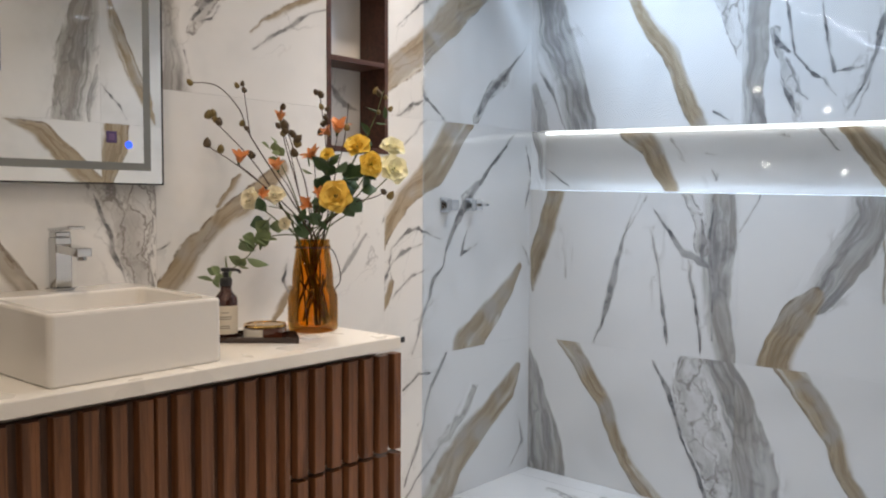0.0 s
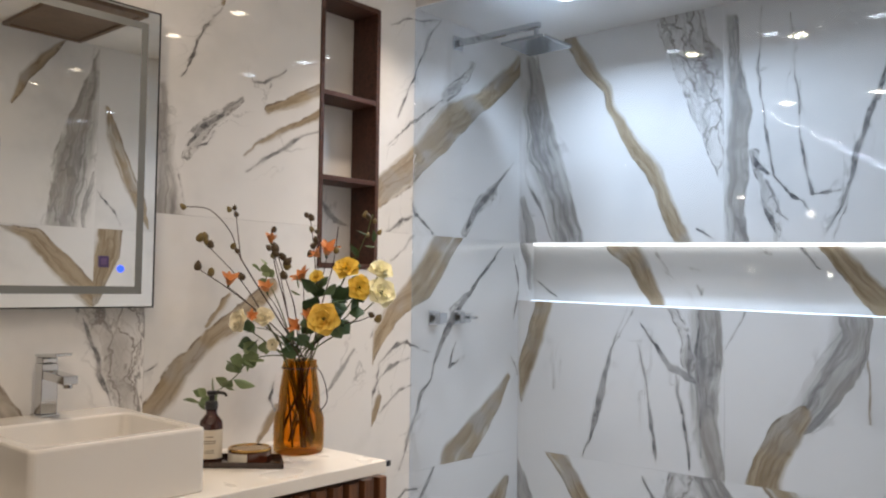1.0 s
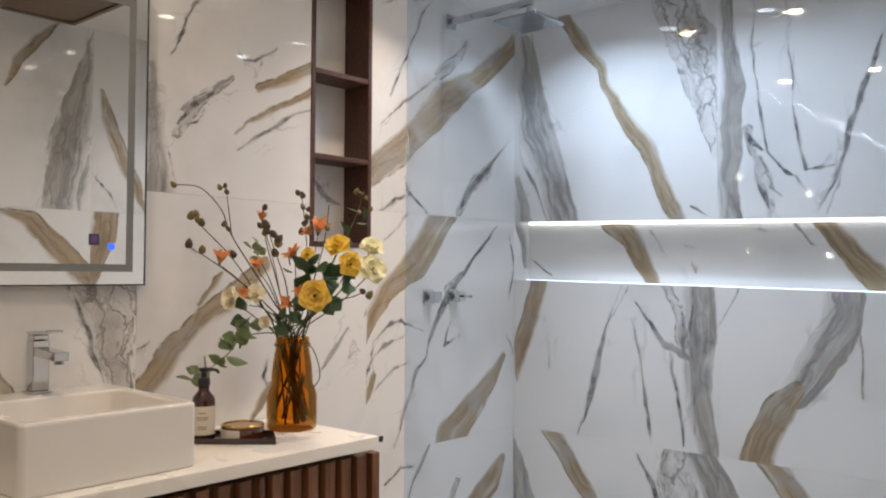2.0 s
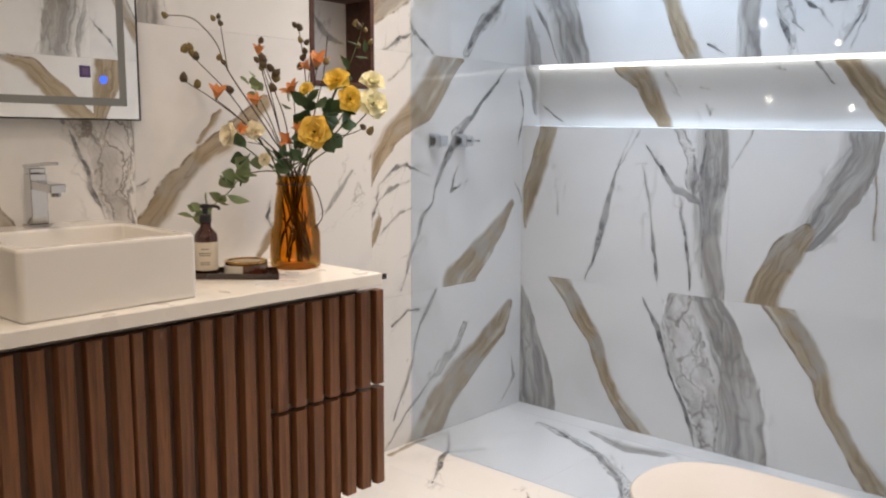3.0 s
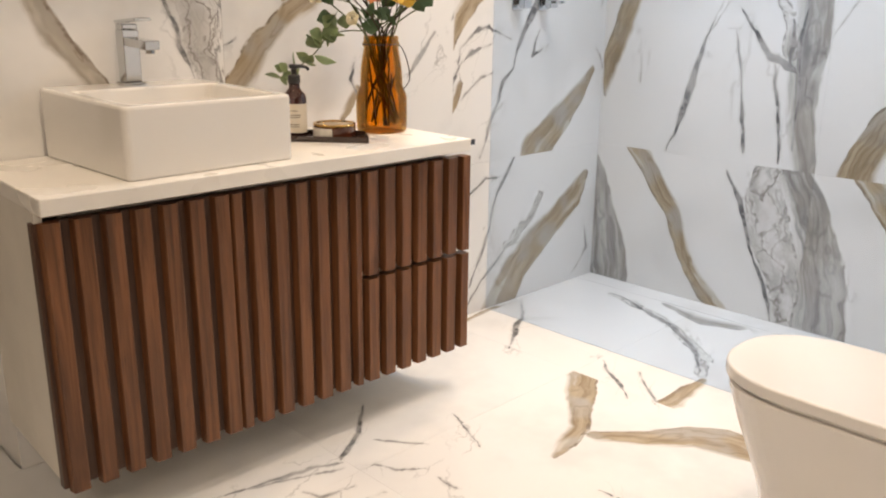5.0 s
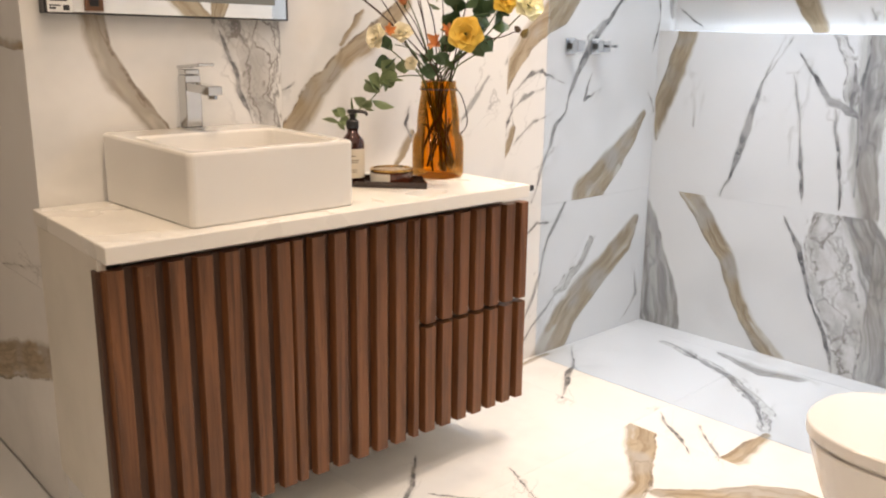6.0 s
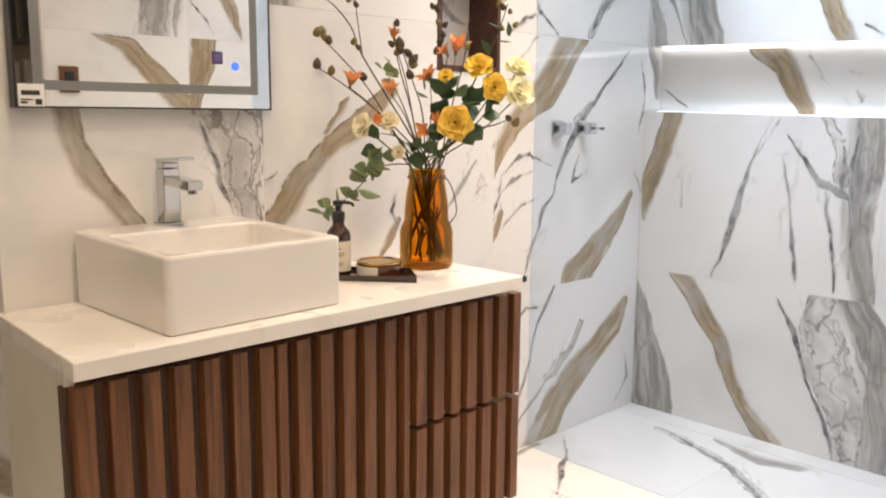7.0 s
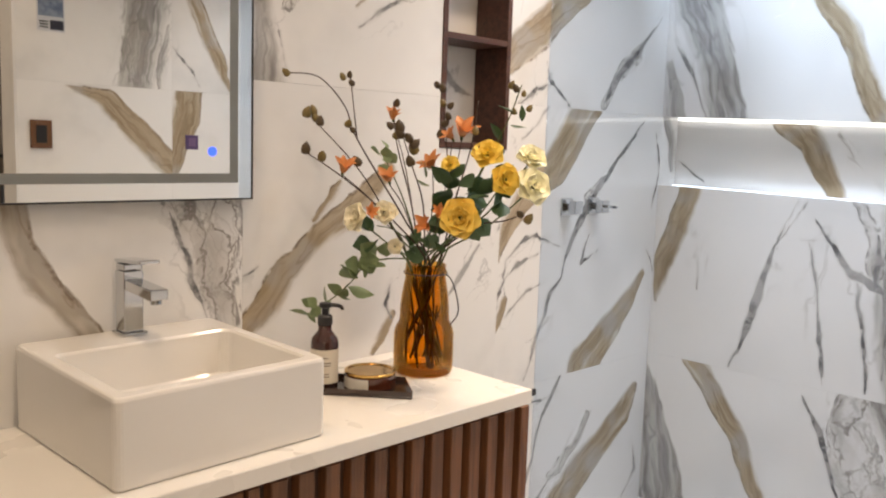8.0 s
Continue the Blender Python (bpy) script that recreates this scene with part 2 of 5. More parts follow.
M_SHELFWOOD = wood("walnut_shelf", (0.045, 0.016, 0.010), (0.105, 0.042, 0.026), axis=0)
M_CHROME = surface("chrome", (0.62, 0.64, 0.66), 0.09, metal=1.0, vary=0.05)
M_BLACK = surface("black_edge", (0.02, 0.02, 0.022), 0.35, vary=0.2)
M_GREYSTRIP = surface("frosted_strip", (0.20, 0.21, 0.21), 0.45, vary=0.08)
M_MIRROR, _t, _p = shader("mirror_silver")
_p.inputs["Base Color"].default_value = (0.86, 0.87, 0.86, 1)
_p.inputs["Metallic"].default_value = 1.0
_p.inputs["Roughness"].default_value = 0.012
M_SCREEN = clear_glass("screen_glass", (0.900, 0.930, 0.968), gloss=0.30)
M_LED_COOL = glow("cool_led", (0.80, 0.90, 1.0), 2.6)
M_LED_NICHE = glow("niche_led", (1.0, 0.97, 0.90), 2.6)
M_LED_SPOT = glow("cool_spot_lens", (0.85, 0.93, 1.0), 22.0)
M_LED_WARM = glow("warm_spot_lens", (1.0, 0.86, 0.68), 26.0)


# ---- building helpers ----
def part(name, bm, material, parent=None, label="", smooth=False):
    me = bpy.data.meshes.new(name)
    bm.normal_update()
    bm.to_mesh(me)
    bm.free()
    if smooth:
        for poly in me.polygons:
            poly.use_smooth = True
    if material:
        me.materials.append(material)
    ob = new(name, me)
    if parent:
        ob.parent = parent
    if label:
        tagged(ob, label)
    return ob


def empty(name, place=(0, 0, 0), turn=0.0):
    ob = new(name)
    ob.matrix_basis = pose(*place, 0, 0, turn)
    return ob


def box(lo, hi, bevel=0.0, seg=2, bm=None):
    own = bm is None
    b = bmesh.new()
    bmesh.ops.create_cube(b, size=1, matrix=Matrix.LocRotScale([(p + q) / 2 for p, q in zip(lo, hi)], None, [q - p for p, q in zip(lo, hi)]))
    if bevel:
        bmesh.ops.bevel(b, geom=b.edges[:], offset=bevel, segments=seg, affect="EDGES", profile=0.5)
    if own:
        return b
    me = bpy.data.meshes.new("tmp")
    b.to_mesh(me)
    b.free()
    bm.from_mesh(me)
    bpy.data.meshes.remove(me)
    return bm


def prism(outline, z0, z1, bevel=0.0, seg=2):
    """An upright prism over a plan outline."""
    b = bmesh.new()
    face = b.faces.new([b.verts.new((x, y, z0)) for x, y in outline])
    r = bmesh.ops.extrude_face_region(b, geom=[face])
    bmesh.ops.translate(b, verts=[v for v in r["geom"] if isinstance(v, bmesh.types.BMVert)], vec=(0, 0, z1 - z0))
    bmesh.ops.recalc_face_normals(b, faces=b.faces[:])
    if bevel:
        edges = [e for e in b.edges if abs(e.verts[0].co.z - e.verts[1].co.z) < 1e-6]
        bmesh.ops.bevel(b, geom=edges, offset=bevel, segments=seg, affect="EDGES", profile=0.5)
    return b


def lathe(profile, steps=40):
    """A body of revolution about z from (radius, height) pairs."""
    b = bmesh.new()
    rings = []
    for r, z in profile:
        rings.append([b.verts.new((max(r, 1e-4) * math.cos(a), max(r, 1e-4) * math.sin(a), z)) for a in [2 * math.pi * i / steps for i in range(steps)]])
    for p, q in zip(rings, rings[1:]):
        for i in range(steps):
            j = (i + 1) % steps
            b.faces.new((p[i], p[j], q[j], q[i]))
    bmesh.ops.recalc_face_normals(b, faces=b.faces[:])
    return b


def tube(points, radii, steps=8, bm=None, smooth_n=4):
    """A round rod along a smoothed line of points."""
    b = bm or bmesh.new()
    pts = [Vector(p) for p in points]
    line, rad = [], []
    for i in range(len(pts) - 1):
        p0, p1, p2, p3 = pts[max(i - 1, 0)], pts[i], pts[i + 1], pts[min(i + 2, len(pts) - 1)]
        for s in range(smooth_n):
            u = s / smooth_n
            line.append(0.5 * ((2 * p1) + (p2 - p0) * u + (2 * p0 - 5 * p1 + 4 * p2 - p3) * u * u + (3 * p1 - p0 - 3 * p2 + p3) * u ** 3))
            rad.append(radii[0] + (radii[1] - radii[0]) * (i + u) / (len(pts) - 1))
    line.append(pts[-1])
    rad.append(radii[1])
    rings = []
    for i, c in enumerate(line):
        d = (line[min(i + 1, len(line) - 1)] - line[max(i - 1, 0)]).normalized()
        side = d.cross(Vector((0.31, 0.2, 0.93))).normalized()
        up = side.cross(d)
        rings.append([b.verts.new(c + rad[i] * (math.cos(a) * side + math.sin(a) * up)) for a in [2 * math.pi * j / steps for j in range(steps)]])
    for p, q in zip(rings, rings[1:]):
        for i in range(steps):
            j = (i + 1) % steps
            b.faces.new((p[i], p[j], q[j], q[i]))
    b.faces.new(rings[0][::-1])
    b.faces.new(rings[-1])
    bmesh.ops.recalc_face_normals(b, faces=b.faces[:])
    return b


def stadium(x0, x1, y_back, y_front, steps=20, power=2.4):
    """A D-shaped plan: square at y_back, rounded at y_front."""
    xm, half = (x0 + x1) / 2, (x1 - x0) / 2
    out = [(x1, y_back), (x0, y_back)]
    sign = 1 if y_front > y_back else -1
    length = half * 1.15
    yc = y_front - sign * length
    for i in range(steps + 1):
        a = math.pi * i / steps
        c, s = -math.cos(a), math.sin(a)
        out.append((xm + half * math.copysign(abs(c) ** (2 / power), c), yc + sign * length * s ** (2 / power)))
    return out
VEINS = {}


def vein(wall, row, col, kind, *line):
    VEINS.setdefault((wall, row, col), []).append((kind, *line))


# stone prints, in metres on each wall: along it, up it, half width
vein("e", 2, 0, "g", (-0.062, 2.363, 0.0369), (-0.088, 2.149, 0.0669), (-0.126, 1.937, 0.0880), (-0.216, 1.727, 0.0737), (-0.266, 1.537, 0.0768))
vein("e", 2, 0, "g", (-0.024, 1.738, 0.0159), (-0.050, 1.543, 0.0369))
vein("e", 2, 0, "t", (-0.033, 1.829, 0.0011), (-0.111, 1.707, 0.0051), (-0.178, 1.540, 0.0012))
vein("e", 2, 0, "b", (-0.268, 2.451, 0.0334), (-0.374, 2.286, 0.0325), (-0.457, 2.187, 0.0251), (-0.471, 2.111, 0.0231), (-0.563, 1.968, 0.0286), (-0.665, 1.817, 0.0356), (-0.738, 1.673, 0.0355), (-0.797, 1.524, 0.0349))
vein("e", 2, 0, "n", (-0.792, 2.404, 0.0946), (-0.867, 2.206, 0.0940), (-0.902, 2.043, 0.0738), (-0.933, 1.906, 0.0399), (-0.954, 1.771, 0.0110))
vein("e", 2, 0, "t", (-0.856, 1.578, 0.0009), (-0.929, 1.531, 0.0010))
vein("e", 2, 1, "g", (-1.001, 2.385, 0.0218), (-1.010, 2.183, 0.0283), (-1.027, 2.005, 0.0459), (-1.016, 1.788, 0.0487), (-1.008, 1.518, 0.0415))
vein("e", 2, 1, "t", (-1.121, 2.404, 0.0010), (-1.107, 2.168, 0.0026), (-1.110, 2.059, 0.0034), (-1.135, 1.927, 0.0034), (-1.148, 1.767, 0.0018))
vein("e", 2, 1, "n", (-1.077, 1.848, 0.0150), (-1.093, 1.761, 0.0166), (-1.154, 1.630, 0.0186), (-1.153, 1.535, 0.0105))
vein("e", 2, 1, "t", (-1.143, 1.767, 0.0013), (-1.220, 1.682, 0.0066), (-1.263, 1.655, 0.0036), (-1.301, 1.602, 0.0004))
vein("e", 2, 1, "t", (-1.224, 2.361, 0.0004), (-1.231, 2.148, 0.0017), (-1.248, 1.977, 0.0025), (-1.265, 1.789, 0.0034), (-1.293, 1.684, 0.0031), (-1.379, 1.699, 0.0004))
vein("e", 2, 1, "t", (-1.547, 2.136, 0.0019), (-1.504, 2.005, 0.0098), (-1.456, 1.852, 0.0098), (-1.417, 1.736, 0.0079), (-1.377, 1.618, 0.0051), (-1.325, 1.520, 0.0012))
vein("e", 2, 1, "t", (-1.417, 1.736, 0.0008), (-1.396, 1.618, 0.0036), (-1.366, 1.519, 0.0012))
vein("e", 2, 1, "t", (-1.173, 1.691, 0.0009), (-1.166, 1.629, 0.0054), (-1.202, 1.596, 0.0014))
vein("e", 3, 0, "b", (-0.441, 1.538, 0.0590), (-0.528, 1.453, 0.0440), (-0.581, 1.361, 0.0396), (-0.634, 1.276, 0.0343))
vein("e", 3, 0, "t", (-0.617, 1.477, 0.0020), (-0.681, 1.405, 0.0005))
vein("e", 3, 0, "b", (-1.303, 1.518, 0.0375), (-1.365, 1.444, 0.0371), (-1.432, 1.362, 0.0440), (-1.515, 1.272, 0.0447))
vein("e", 3, 0, "t", (-1.220, 1.488, 0.0008), (-1.290, 1.423, 0.0029))
vein("e", 3, 0, "t", (-0.773, 1.425, 0.0014), (-0.813, 1.413, 0.0010))
vein("e", 3, 0, "t", (-0.807, 1.356, 0.0005), (-0.822, 1.316, 0.0015))
vein("e", 3, 0, "t", (-1.078, 1.483, 0.0017), (-1.109, 1.470, 0.0013))
vein("e", 3, 0, "t", (-0.007, 1.369, 0.0012), (-0.123, 1.295, 0.0011))
vein("e", 1, 0, "b", (-0.144, 1.280, 0.0473), (-0.098, 1.142, 0.0509), (-0.057, 1.013, 0.0453), (-0.025, 0.883, 0.0185), (-0.013, 0.818, 0.0060))
vein("e", 1, 0, "t", (-0.543, 1.254, 0.0008), (-0.489, 1.113, 0.0016))
vein("e", 1, 0, "t", (-0.577, 1.254, 0.0009), (-0.499, 1.113, 0.0010))
vein("e", 1, 0, "t", (-0.494, 1.113, 0.0028), (-0.444, 0.957, 0.0133), (-0.393, 0.785, 0.0132), (-0.345, 0.627, 0.0035))
vein("e", 1, 0, "t", (-0.608, 1.208, 0.0008), (-0.684, 1.107, 0.0061), (-0.751, 1.019, 0.0099), (-0.829, 0.987, 0.0034))
vein("e", 1, 0, "t", (-0.572, 1.115, 0.0008), (-0.684, 1.129, 0.0005))
vein("e", 1, 0, "t", (-0.602, 1.127, 0.0005), (-0.637, 0.991, 0.0043), (-0.666, 0.786, 0.0056), (-0.682, 0.626, 0.0005))
vein("e", 1, 0, "n", (-0.741, 1.254, 0.0118), (-0.802, 1.154, 0.0231), (-0.816, 1.044, 0.0232))
vein("e", 1, 0, "t", (-0.766, 0.997, 0.0019), (-0.777, 0.908, 0.0061), (-0.814, 0.732, 0.0061), (-0.821, 0.631, 0.0010))
vein("e", 1, 0, "g", (-0.889, 1.264, 0.0560), (-0.888, 1.090, 0.0675), (-0.884, 0.915, 0.0631), (-0.901, 0.741, 0.0500), (-0.927, 0.594, 0.0362))
vein("e", 1, 0, "t", (-0.177, 1.081, 0.0006), (-0.192, 0.894, 0.0016))
vein("e", 1, 0, "t", (-0.225, 1.020, 0.0006), (-0.220, 0.933, 0.0012))
vein("e", 1, 1, "t", (-1.043, 1.253, 0.0009), (-0.968, 1.114, 0.0006))
vein("e", 1, 1, "g", (-1.429, 1.262, 0.0574), (-1.398, 1.106, 0.0659), (-1.319, 0.964, 0.0675), (-1.255, 0.879, 0.0536))
vein("e", 1, 1, "b", (-1.245, 0.888, 0.0387), (-1.188, 0.812, 0.0590), (-1.127, 0.690, 0.0596), (-1.109, 0.593, 0.0670))
vein("e", 1, 1, "b", (-1.469, 1.089, 0.0035), (-1.478, 0.878, 0.0035))
vein("e", 0, 0, "g", (0.012, 0.579, 0.0127), (-0.019, 0.372, 0.0722), (-0.050, 0.189, 0.1117), (-0.076, -0.051, 0.1317))
vein("e", 0, 0, "b", (-0.201, 0.622, 0.0440), (-0.300, 0.488, 0.0403), (-0.391, 0.377, 0.0374), (-0.423, 0.282, 0.0346), (-0.499, 0.146, 0.0349), (-0.572, 0.061, 0.0368), (-0.648, -0.009, 0.0336))
vein("e", 0, 0, "n", (-0.787, 0.632, 0.0476), (-0.790, 0.485, 0.0774), (-0.821, 0.375, 0.0882), (-0.861, 0.266, 0.0736), (-0.895, 0.157, 0.0581), (-0.912, 0.007, 0.0380))
vein("e", 0, 0, "t", (-0.623, 0.566, 0.0011), (-0.692, 0.470, 0.0108), (-0.753, 0.292, 0.0066), (-0.824, 0.141, 0.0106), (-0.873, 0.021, 0.0022))
vein("e", 0, 0, "g", (-0.875, 0.620, 0.0606), (-0.951, 0.508, 0.0599), (-1.007, 0.362, 0.0813), (-1.038, 0.188, 0.0989), (-1.053, -0.015, 0.1083))
vein("e", 0, 1, "g", (-0.875, 0.620, 0.0606), (-0.951, 0.508, 0.0599), (-1.007, 0.362, 0.0813), (-1.038, 0.188, 0.0989), (-1.053, -0.015, 0.1083))
vein("e", 0, 1, "b", (-1.157, 0.623, 0.0462), (-1.270, 0.472, 0.0411), (-1.339, 0.359, 0.0358), (-1.377, 0.262, 0.0320), (-1.424, 0.168, 0.0305), (-1.500, 0.061, 0.0374), (-1.582, -0.031, 0.0368))
vein("n", 0, 2, "b", (-0.085, 0.482, 0.0236), (-0.173, 0.388, 0.0571), (-0.313, 0.288, 0.0626), (-0.464, 0.197, 0.0685), (-0.554, 0.122, 0.0790), (-0.624, 0.022, 0.0870), (-0.724, -0.112, 0.0779))
vein("n", 0, 2, "n", (-0.392, 0.425, 0.0113), (-0.447, 0.338, 0.0215), (-0.555, 0.264, 0.0255), (-0.608, 0.240, 0.0123))
vein("n", 0, 2, "t", (-0.573, 0.256, 0.0014), (-0.709, 0.159, 0.0055), (-0.790, 0.089, 0.0053), (-0.869, 0.021, 0.0006))
vein("n", 0, 2, "t", (-0.575, 0.607, 0.0021), (-0.627, 0.533, 0.0116), (-0.677, 0.472, 0.0059), (-0.710, 0.365, 0.0055), (-0.759, 0.239, 0.0059), (-0.822, 0.119, 0.0014))
vein("n", 0, 2, "t", (-0.644, 0.536, 0.0009), (-0.744, 0.540, 0.0044), (-0.833, 0.494, 0.0012))
vein("n", 0, 2, "t", (-0.064, 0.227, 0.0018), (-0.049, 0.132, 0.0113), (-0.083, 0.087, 0.0037), (-0.146, 0.024, 0.0017))
vein("n", 1, 2, "b", (-0.484, 1.562, 0.0747), (-0.582, 1.442, 0.0705), (-0.656, 1.354, 0.0686), (-0.747, 1.285, 0.0512), (-0.835, 1.226, 0.0441), (-0.895, 1.152, 0.0371), (-0.931, 1.047, 0.0087))
vein("n", 1, 2, "b", (-0.080, 0.925, 0.0154), (-0.159, 0.842, 0.0399), (-0.259, 0.755, 0.0609), (-0.375, 0.677, 0.0730), (-0.431, 0.619, 0.1035))
vein("n", 1, 2, "t", (-0.127, 1.516, 0.0007), (-0.188, 1.463, 0.0051), (-0.287, 1.385, 0.0081), (-0.363, 1.288, 0.0078), (-0.456, 1.221, 0.0130), (-0.502, 1.158, 0.0193), (-0.544, 1.101, 0.0138), (-0.579, 1.033, 0.0090), (-0.595, 0.965, 0.0022))
vein("n", 1, 2, "t", (-0.595, 0.965, 0.0026), (-0.646, 0.912, 0.0110), (-0.696, 0.814, 0.0053), (-0.744, 0.730, 0.0057), (-0.783, 0.623, 0.0008))
vein("n", 1, 2, "t", (-0.673, 0.958, 0.0016), (-0.777, 0.931, 0.0039), (-0.855, 0.882, 0.0045), (-0.901, 0.854, 0.0016))
vein("n", 1, 2, "b", (-0.901, 0.912, 0.0119), (-0.930, 0.846, 0.0174), (-0.954, 0.812, 0.0052))
vein("n", 1, 2, "t", (-0.901, 0.918, 0.0010), (-0.907, 1.003, 0.0038), (-0.895, 1.045, 0.0024), (-0.809, 1.107, 0.0059), (-0.746, 1.123, 0.0038), (-0.697, 1.105, 0.0039), (-0.613, 1.069, 0.0010))
vein("n", 1, 2, "n", (-0.356, 1.300, 0.0110), (-0.474, 1.239, 0.0160))
vein("n", 1, 2, "t", (-0.436, 1.098, 0.0021), (-0.490, 1.007, 0.0052), (-0.391, 1.038, 0.0010))
vein("n", 1, 2, "t", (-0.051, 1.018, 0.0032), (-0.001, 0.934, 0.0042))
vein("n", 1, 2, "t", (-0.042, 1.483, 0.0018), (0.004, 1.345, 0.0072), (-0.037, 1.191, 0.0010))
vein("n", 1, 2, "t", (-0.683, 1.558, 0.0006), (-0.764, 1.487, 0.0023), (-0.841, 1.439, 0.0006))
vein("n", 2, 2, "b", (-0.006, 2.372, 0.0370), (-0.133, 2.254, 0.0430), (-0.278, 2.151, 0.0470), (-0.470, 2.045, 0.0715), (-0.577, 1.947, 0.0720), (-0.663, 1.866, 0.0623), (-0.761, 1.787, 0.0609), (-0.840, 1.734, 0.0587), (-0.930, 1.672, 0.0509))
vein("n", 2, 2, "n", (-0.359, 2.285, 0.0118), (-0.427, 2.205, 0.0216), (-0.537, 2.118, 0.0179))
vein("n", 2, 2, "t", (-0.544, 2.104, 0.0011), (-0.682, 2.023, 0.0042), (-0.812, 1.924, 0.0040), (-0.873, 1.872, 0.0004))
vein("n", 2, 2, "t", (-0.567, 2.432, 0.0022), (-0.637, 2.356, 0.0072), (-0.703, 2.225, 0.0050), (-0.766, 2.077, 0.0048), (-0.813, 1.991, 0.0012))
vein("n", 2, 2, "t", (-0.851, 2.349, 0.0009), (-0.756, 2.396, 0.0034), (-0.585, 2.434, 0.0010))
vein("n", 2, 2, "n", (-0.184, 1.769, 0.0237), (-0.273, 1.704, 0.0305), (-0.332, 1.639, 0.0191), (-0.396, 1.562, 0.0192))
vein("n", 2, 2, "t", (-0.043, 1.918, 0.0014), (-0.129, 1.831, 0.0053), (-0.233, 1.745, 0.0019))
vein("n", 2, 2, "t", (-0.727, 1.690, 0.0014), (-0.709, 1.624, 0.0073), (-0.589, 1.547, 0.0018))
vein("n", 2, 2, "t", (-0.725, 1.612, 0.0015), (-0.805, 1.573, 0.0057), (-0.867, 1.537, 0.0010))
vein("n", 1, 1, "b", (-1.839, 0.952, 0.0349), (-1.779, 1.010, 0.0427), (-1.730, 1.070, 0.0399), (-1.681, 1.116, 0.0320), (-1.631, 1.163, 0.0318), (-1.558, 1.202, 0.0396), (-1.473, 1.269, 0.0340), (-1.406, 1.328, 0.0289))
vein("n", 1, 1, "b", (-1.650, 1.199, 0.0055), (-1.599, 1.267, 0.0112), (-1.568, 1.295, 0.0052))
vein("n", 1, 1, "t", (-1.862, 1.077, 0.0010), (-1.810, 1.093, 0.0010))
vein("n", 1, 1, "t", (-1.383, 1.036, 0.0014), (-1.407, 0.967, 0.0060), (-1.384, 0.912, 0.0014))
vein("n", 1, 1, "b", (-1.379, 0.929, 0.0095), (-1.423, 0.853, 0.0162), (-1.444, 0.826, 0.0069))
vein("n", 1, 1, "t", (-1.024, 1.103, 0.0037), (-1.096, 1.020, 0.0084), (-1.148, 0.948, 0.0016))
vein("n", 1, 1, "t", (-0.986, 1.034, 0.0011), (-1.027, 0.978, 0.0011))
vein("n", 1, 2, "t", (-0.883, 1.009, 0.0019), (-0.934, 0.933, 0.0121), (-0.961, 0.825, 0.0019))
vein("n", 1, 2, "t", (-0.715, 1.062, 0.0010), (-0.839, 1.027, 0.0061), (-0.898, 0.990, 0.0010))
vein("n", 1, 0, "b", (-2.370, 1.279, 0.0287), (-2.347, 1.178, 0.0278), (-2.313, 1.112, 0.0293), (-2.269, 1.057, 0.0243), (-2.233, 1.007, 0.0273), (-2.218, 0.985, 0.0306))
vein("n", 1, 0, "n", (-1.957, 1.271, 0.0951), (-1.941, 1.184, 0.0764), (-1.927, 1.110, 0.0599), (-1.912, 1.034, 0.0441), (-1.902, 0.972, 0.0340))
vein("n", 1, 0, "t", (-2.055, 1.256, 0.0010), (-2.026, 1.185, 0.0051), (-1.997, 1.113, 0.0058), (-1.968, 1.038, 0.0056), (-1.948, 0.979, 0.0011))
vein("n", 2, 1, "b", (-1.605, 2.276, 0.0183), (-1.616, 2.224, 0.0096))
vein("n", 2, 1, "t", (-1.620, 2.205, 0.0007), (-1.679, 2.127, 0.0032), (-1.708, 2.076, 0.0046), (-1.735, 2.000, 0.0033), (-1.761, 1.956, 0.0008))
vein("n", 2, 1, "n", (-1.543, 1.920, 0.0070), (-1.640, 1.844, 0.0127), (-1.704, 1.770, 0.0250), (-1.720, 1.724, 0.0147))
vein("n", 2, 1, "t", (-1.543, 1.929, 0.0007), (-1.630, 1.855, 0.0057), (-1.689, 1.803, 0.0076), (-1.723, 1.750, 0.0015))
vein("n", 2, 1, "t", (-1.633, 1.811, 0.0019), (-1.664, 1.766, 0.0057), (-1.704, 1.749, 0.0014))
vein("n", 2, 1, "t", (-1.494, 1.994, 0.0020), (-1.449, 1.997, 0.0044), (-1.361, 2.058, 0.0008))
vein("n", 2, 1, "t", (-1.419, 1.998, 0.0014), (-1.441, 1.953, 0.0009))
vein("n", 2, 1, "b", (-1.434, 1.901, 0.0128), (-1.329, 1.961, 0.0226), (-1.191, 2.031, 0.0235))
vein("n", 2, 1, "b", (-1.521, 1.758, 0.0039), (-1.432, 1.816, 0.0095), (-1.315, 1.881, 0.0114), (-1.188, 1.945, 0.0159))
vein("n", 2, 1, "t", (-1.508, 1.708, 0.0005), (-1.407, 1.763, 0.0048), (-1.313, 1.827, 0.0065), (-1.200, 1.875, 0.0034))
vein("n", 2, 1, "g", (-1.822, 1.922, 0.0147), (-1.812, 1.789, 0.0257), (-1.804, 1.655, 0.0299), (-1.785, 1.539, 0.0487))
vein("n", 2, 1, "t", (-1.763, 1.685, 0.0006), (-1.731, 1.568, 0.0009))
vein("n", 3, 0, "t", (-1.095, 1.666, 0.0021), (-1.008, 1.581, 0.0107), (-0.935, 1.555, 0.0015))
vein("n", 3, 1, "g", (0.037, 1.526, 0.0251), (0.083, 1.451, 0.0308), (0.103, 1.348, 0.0134))
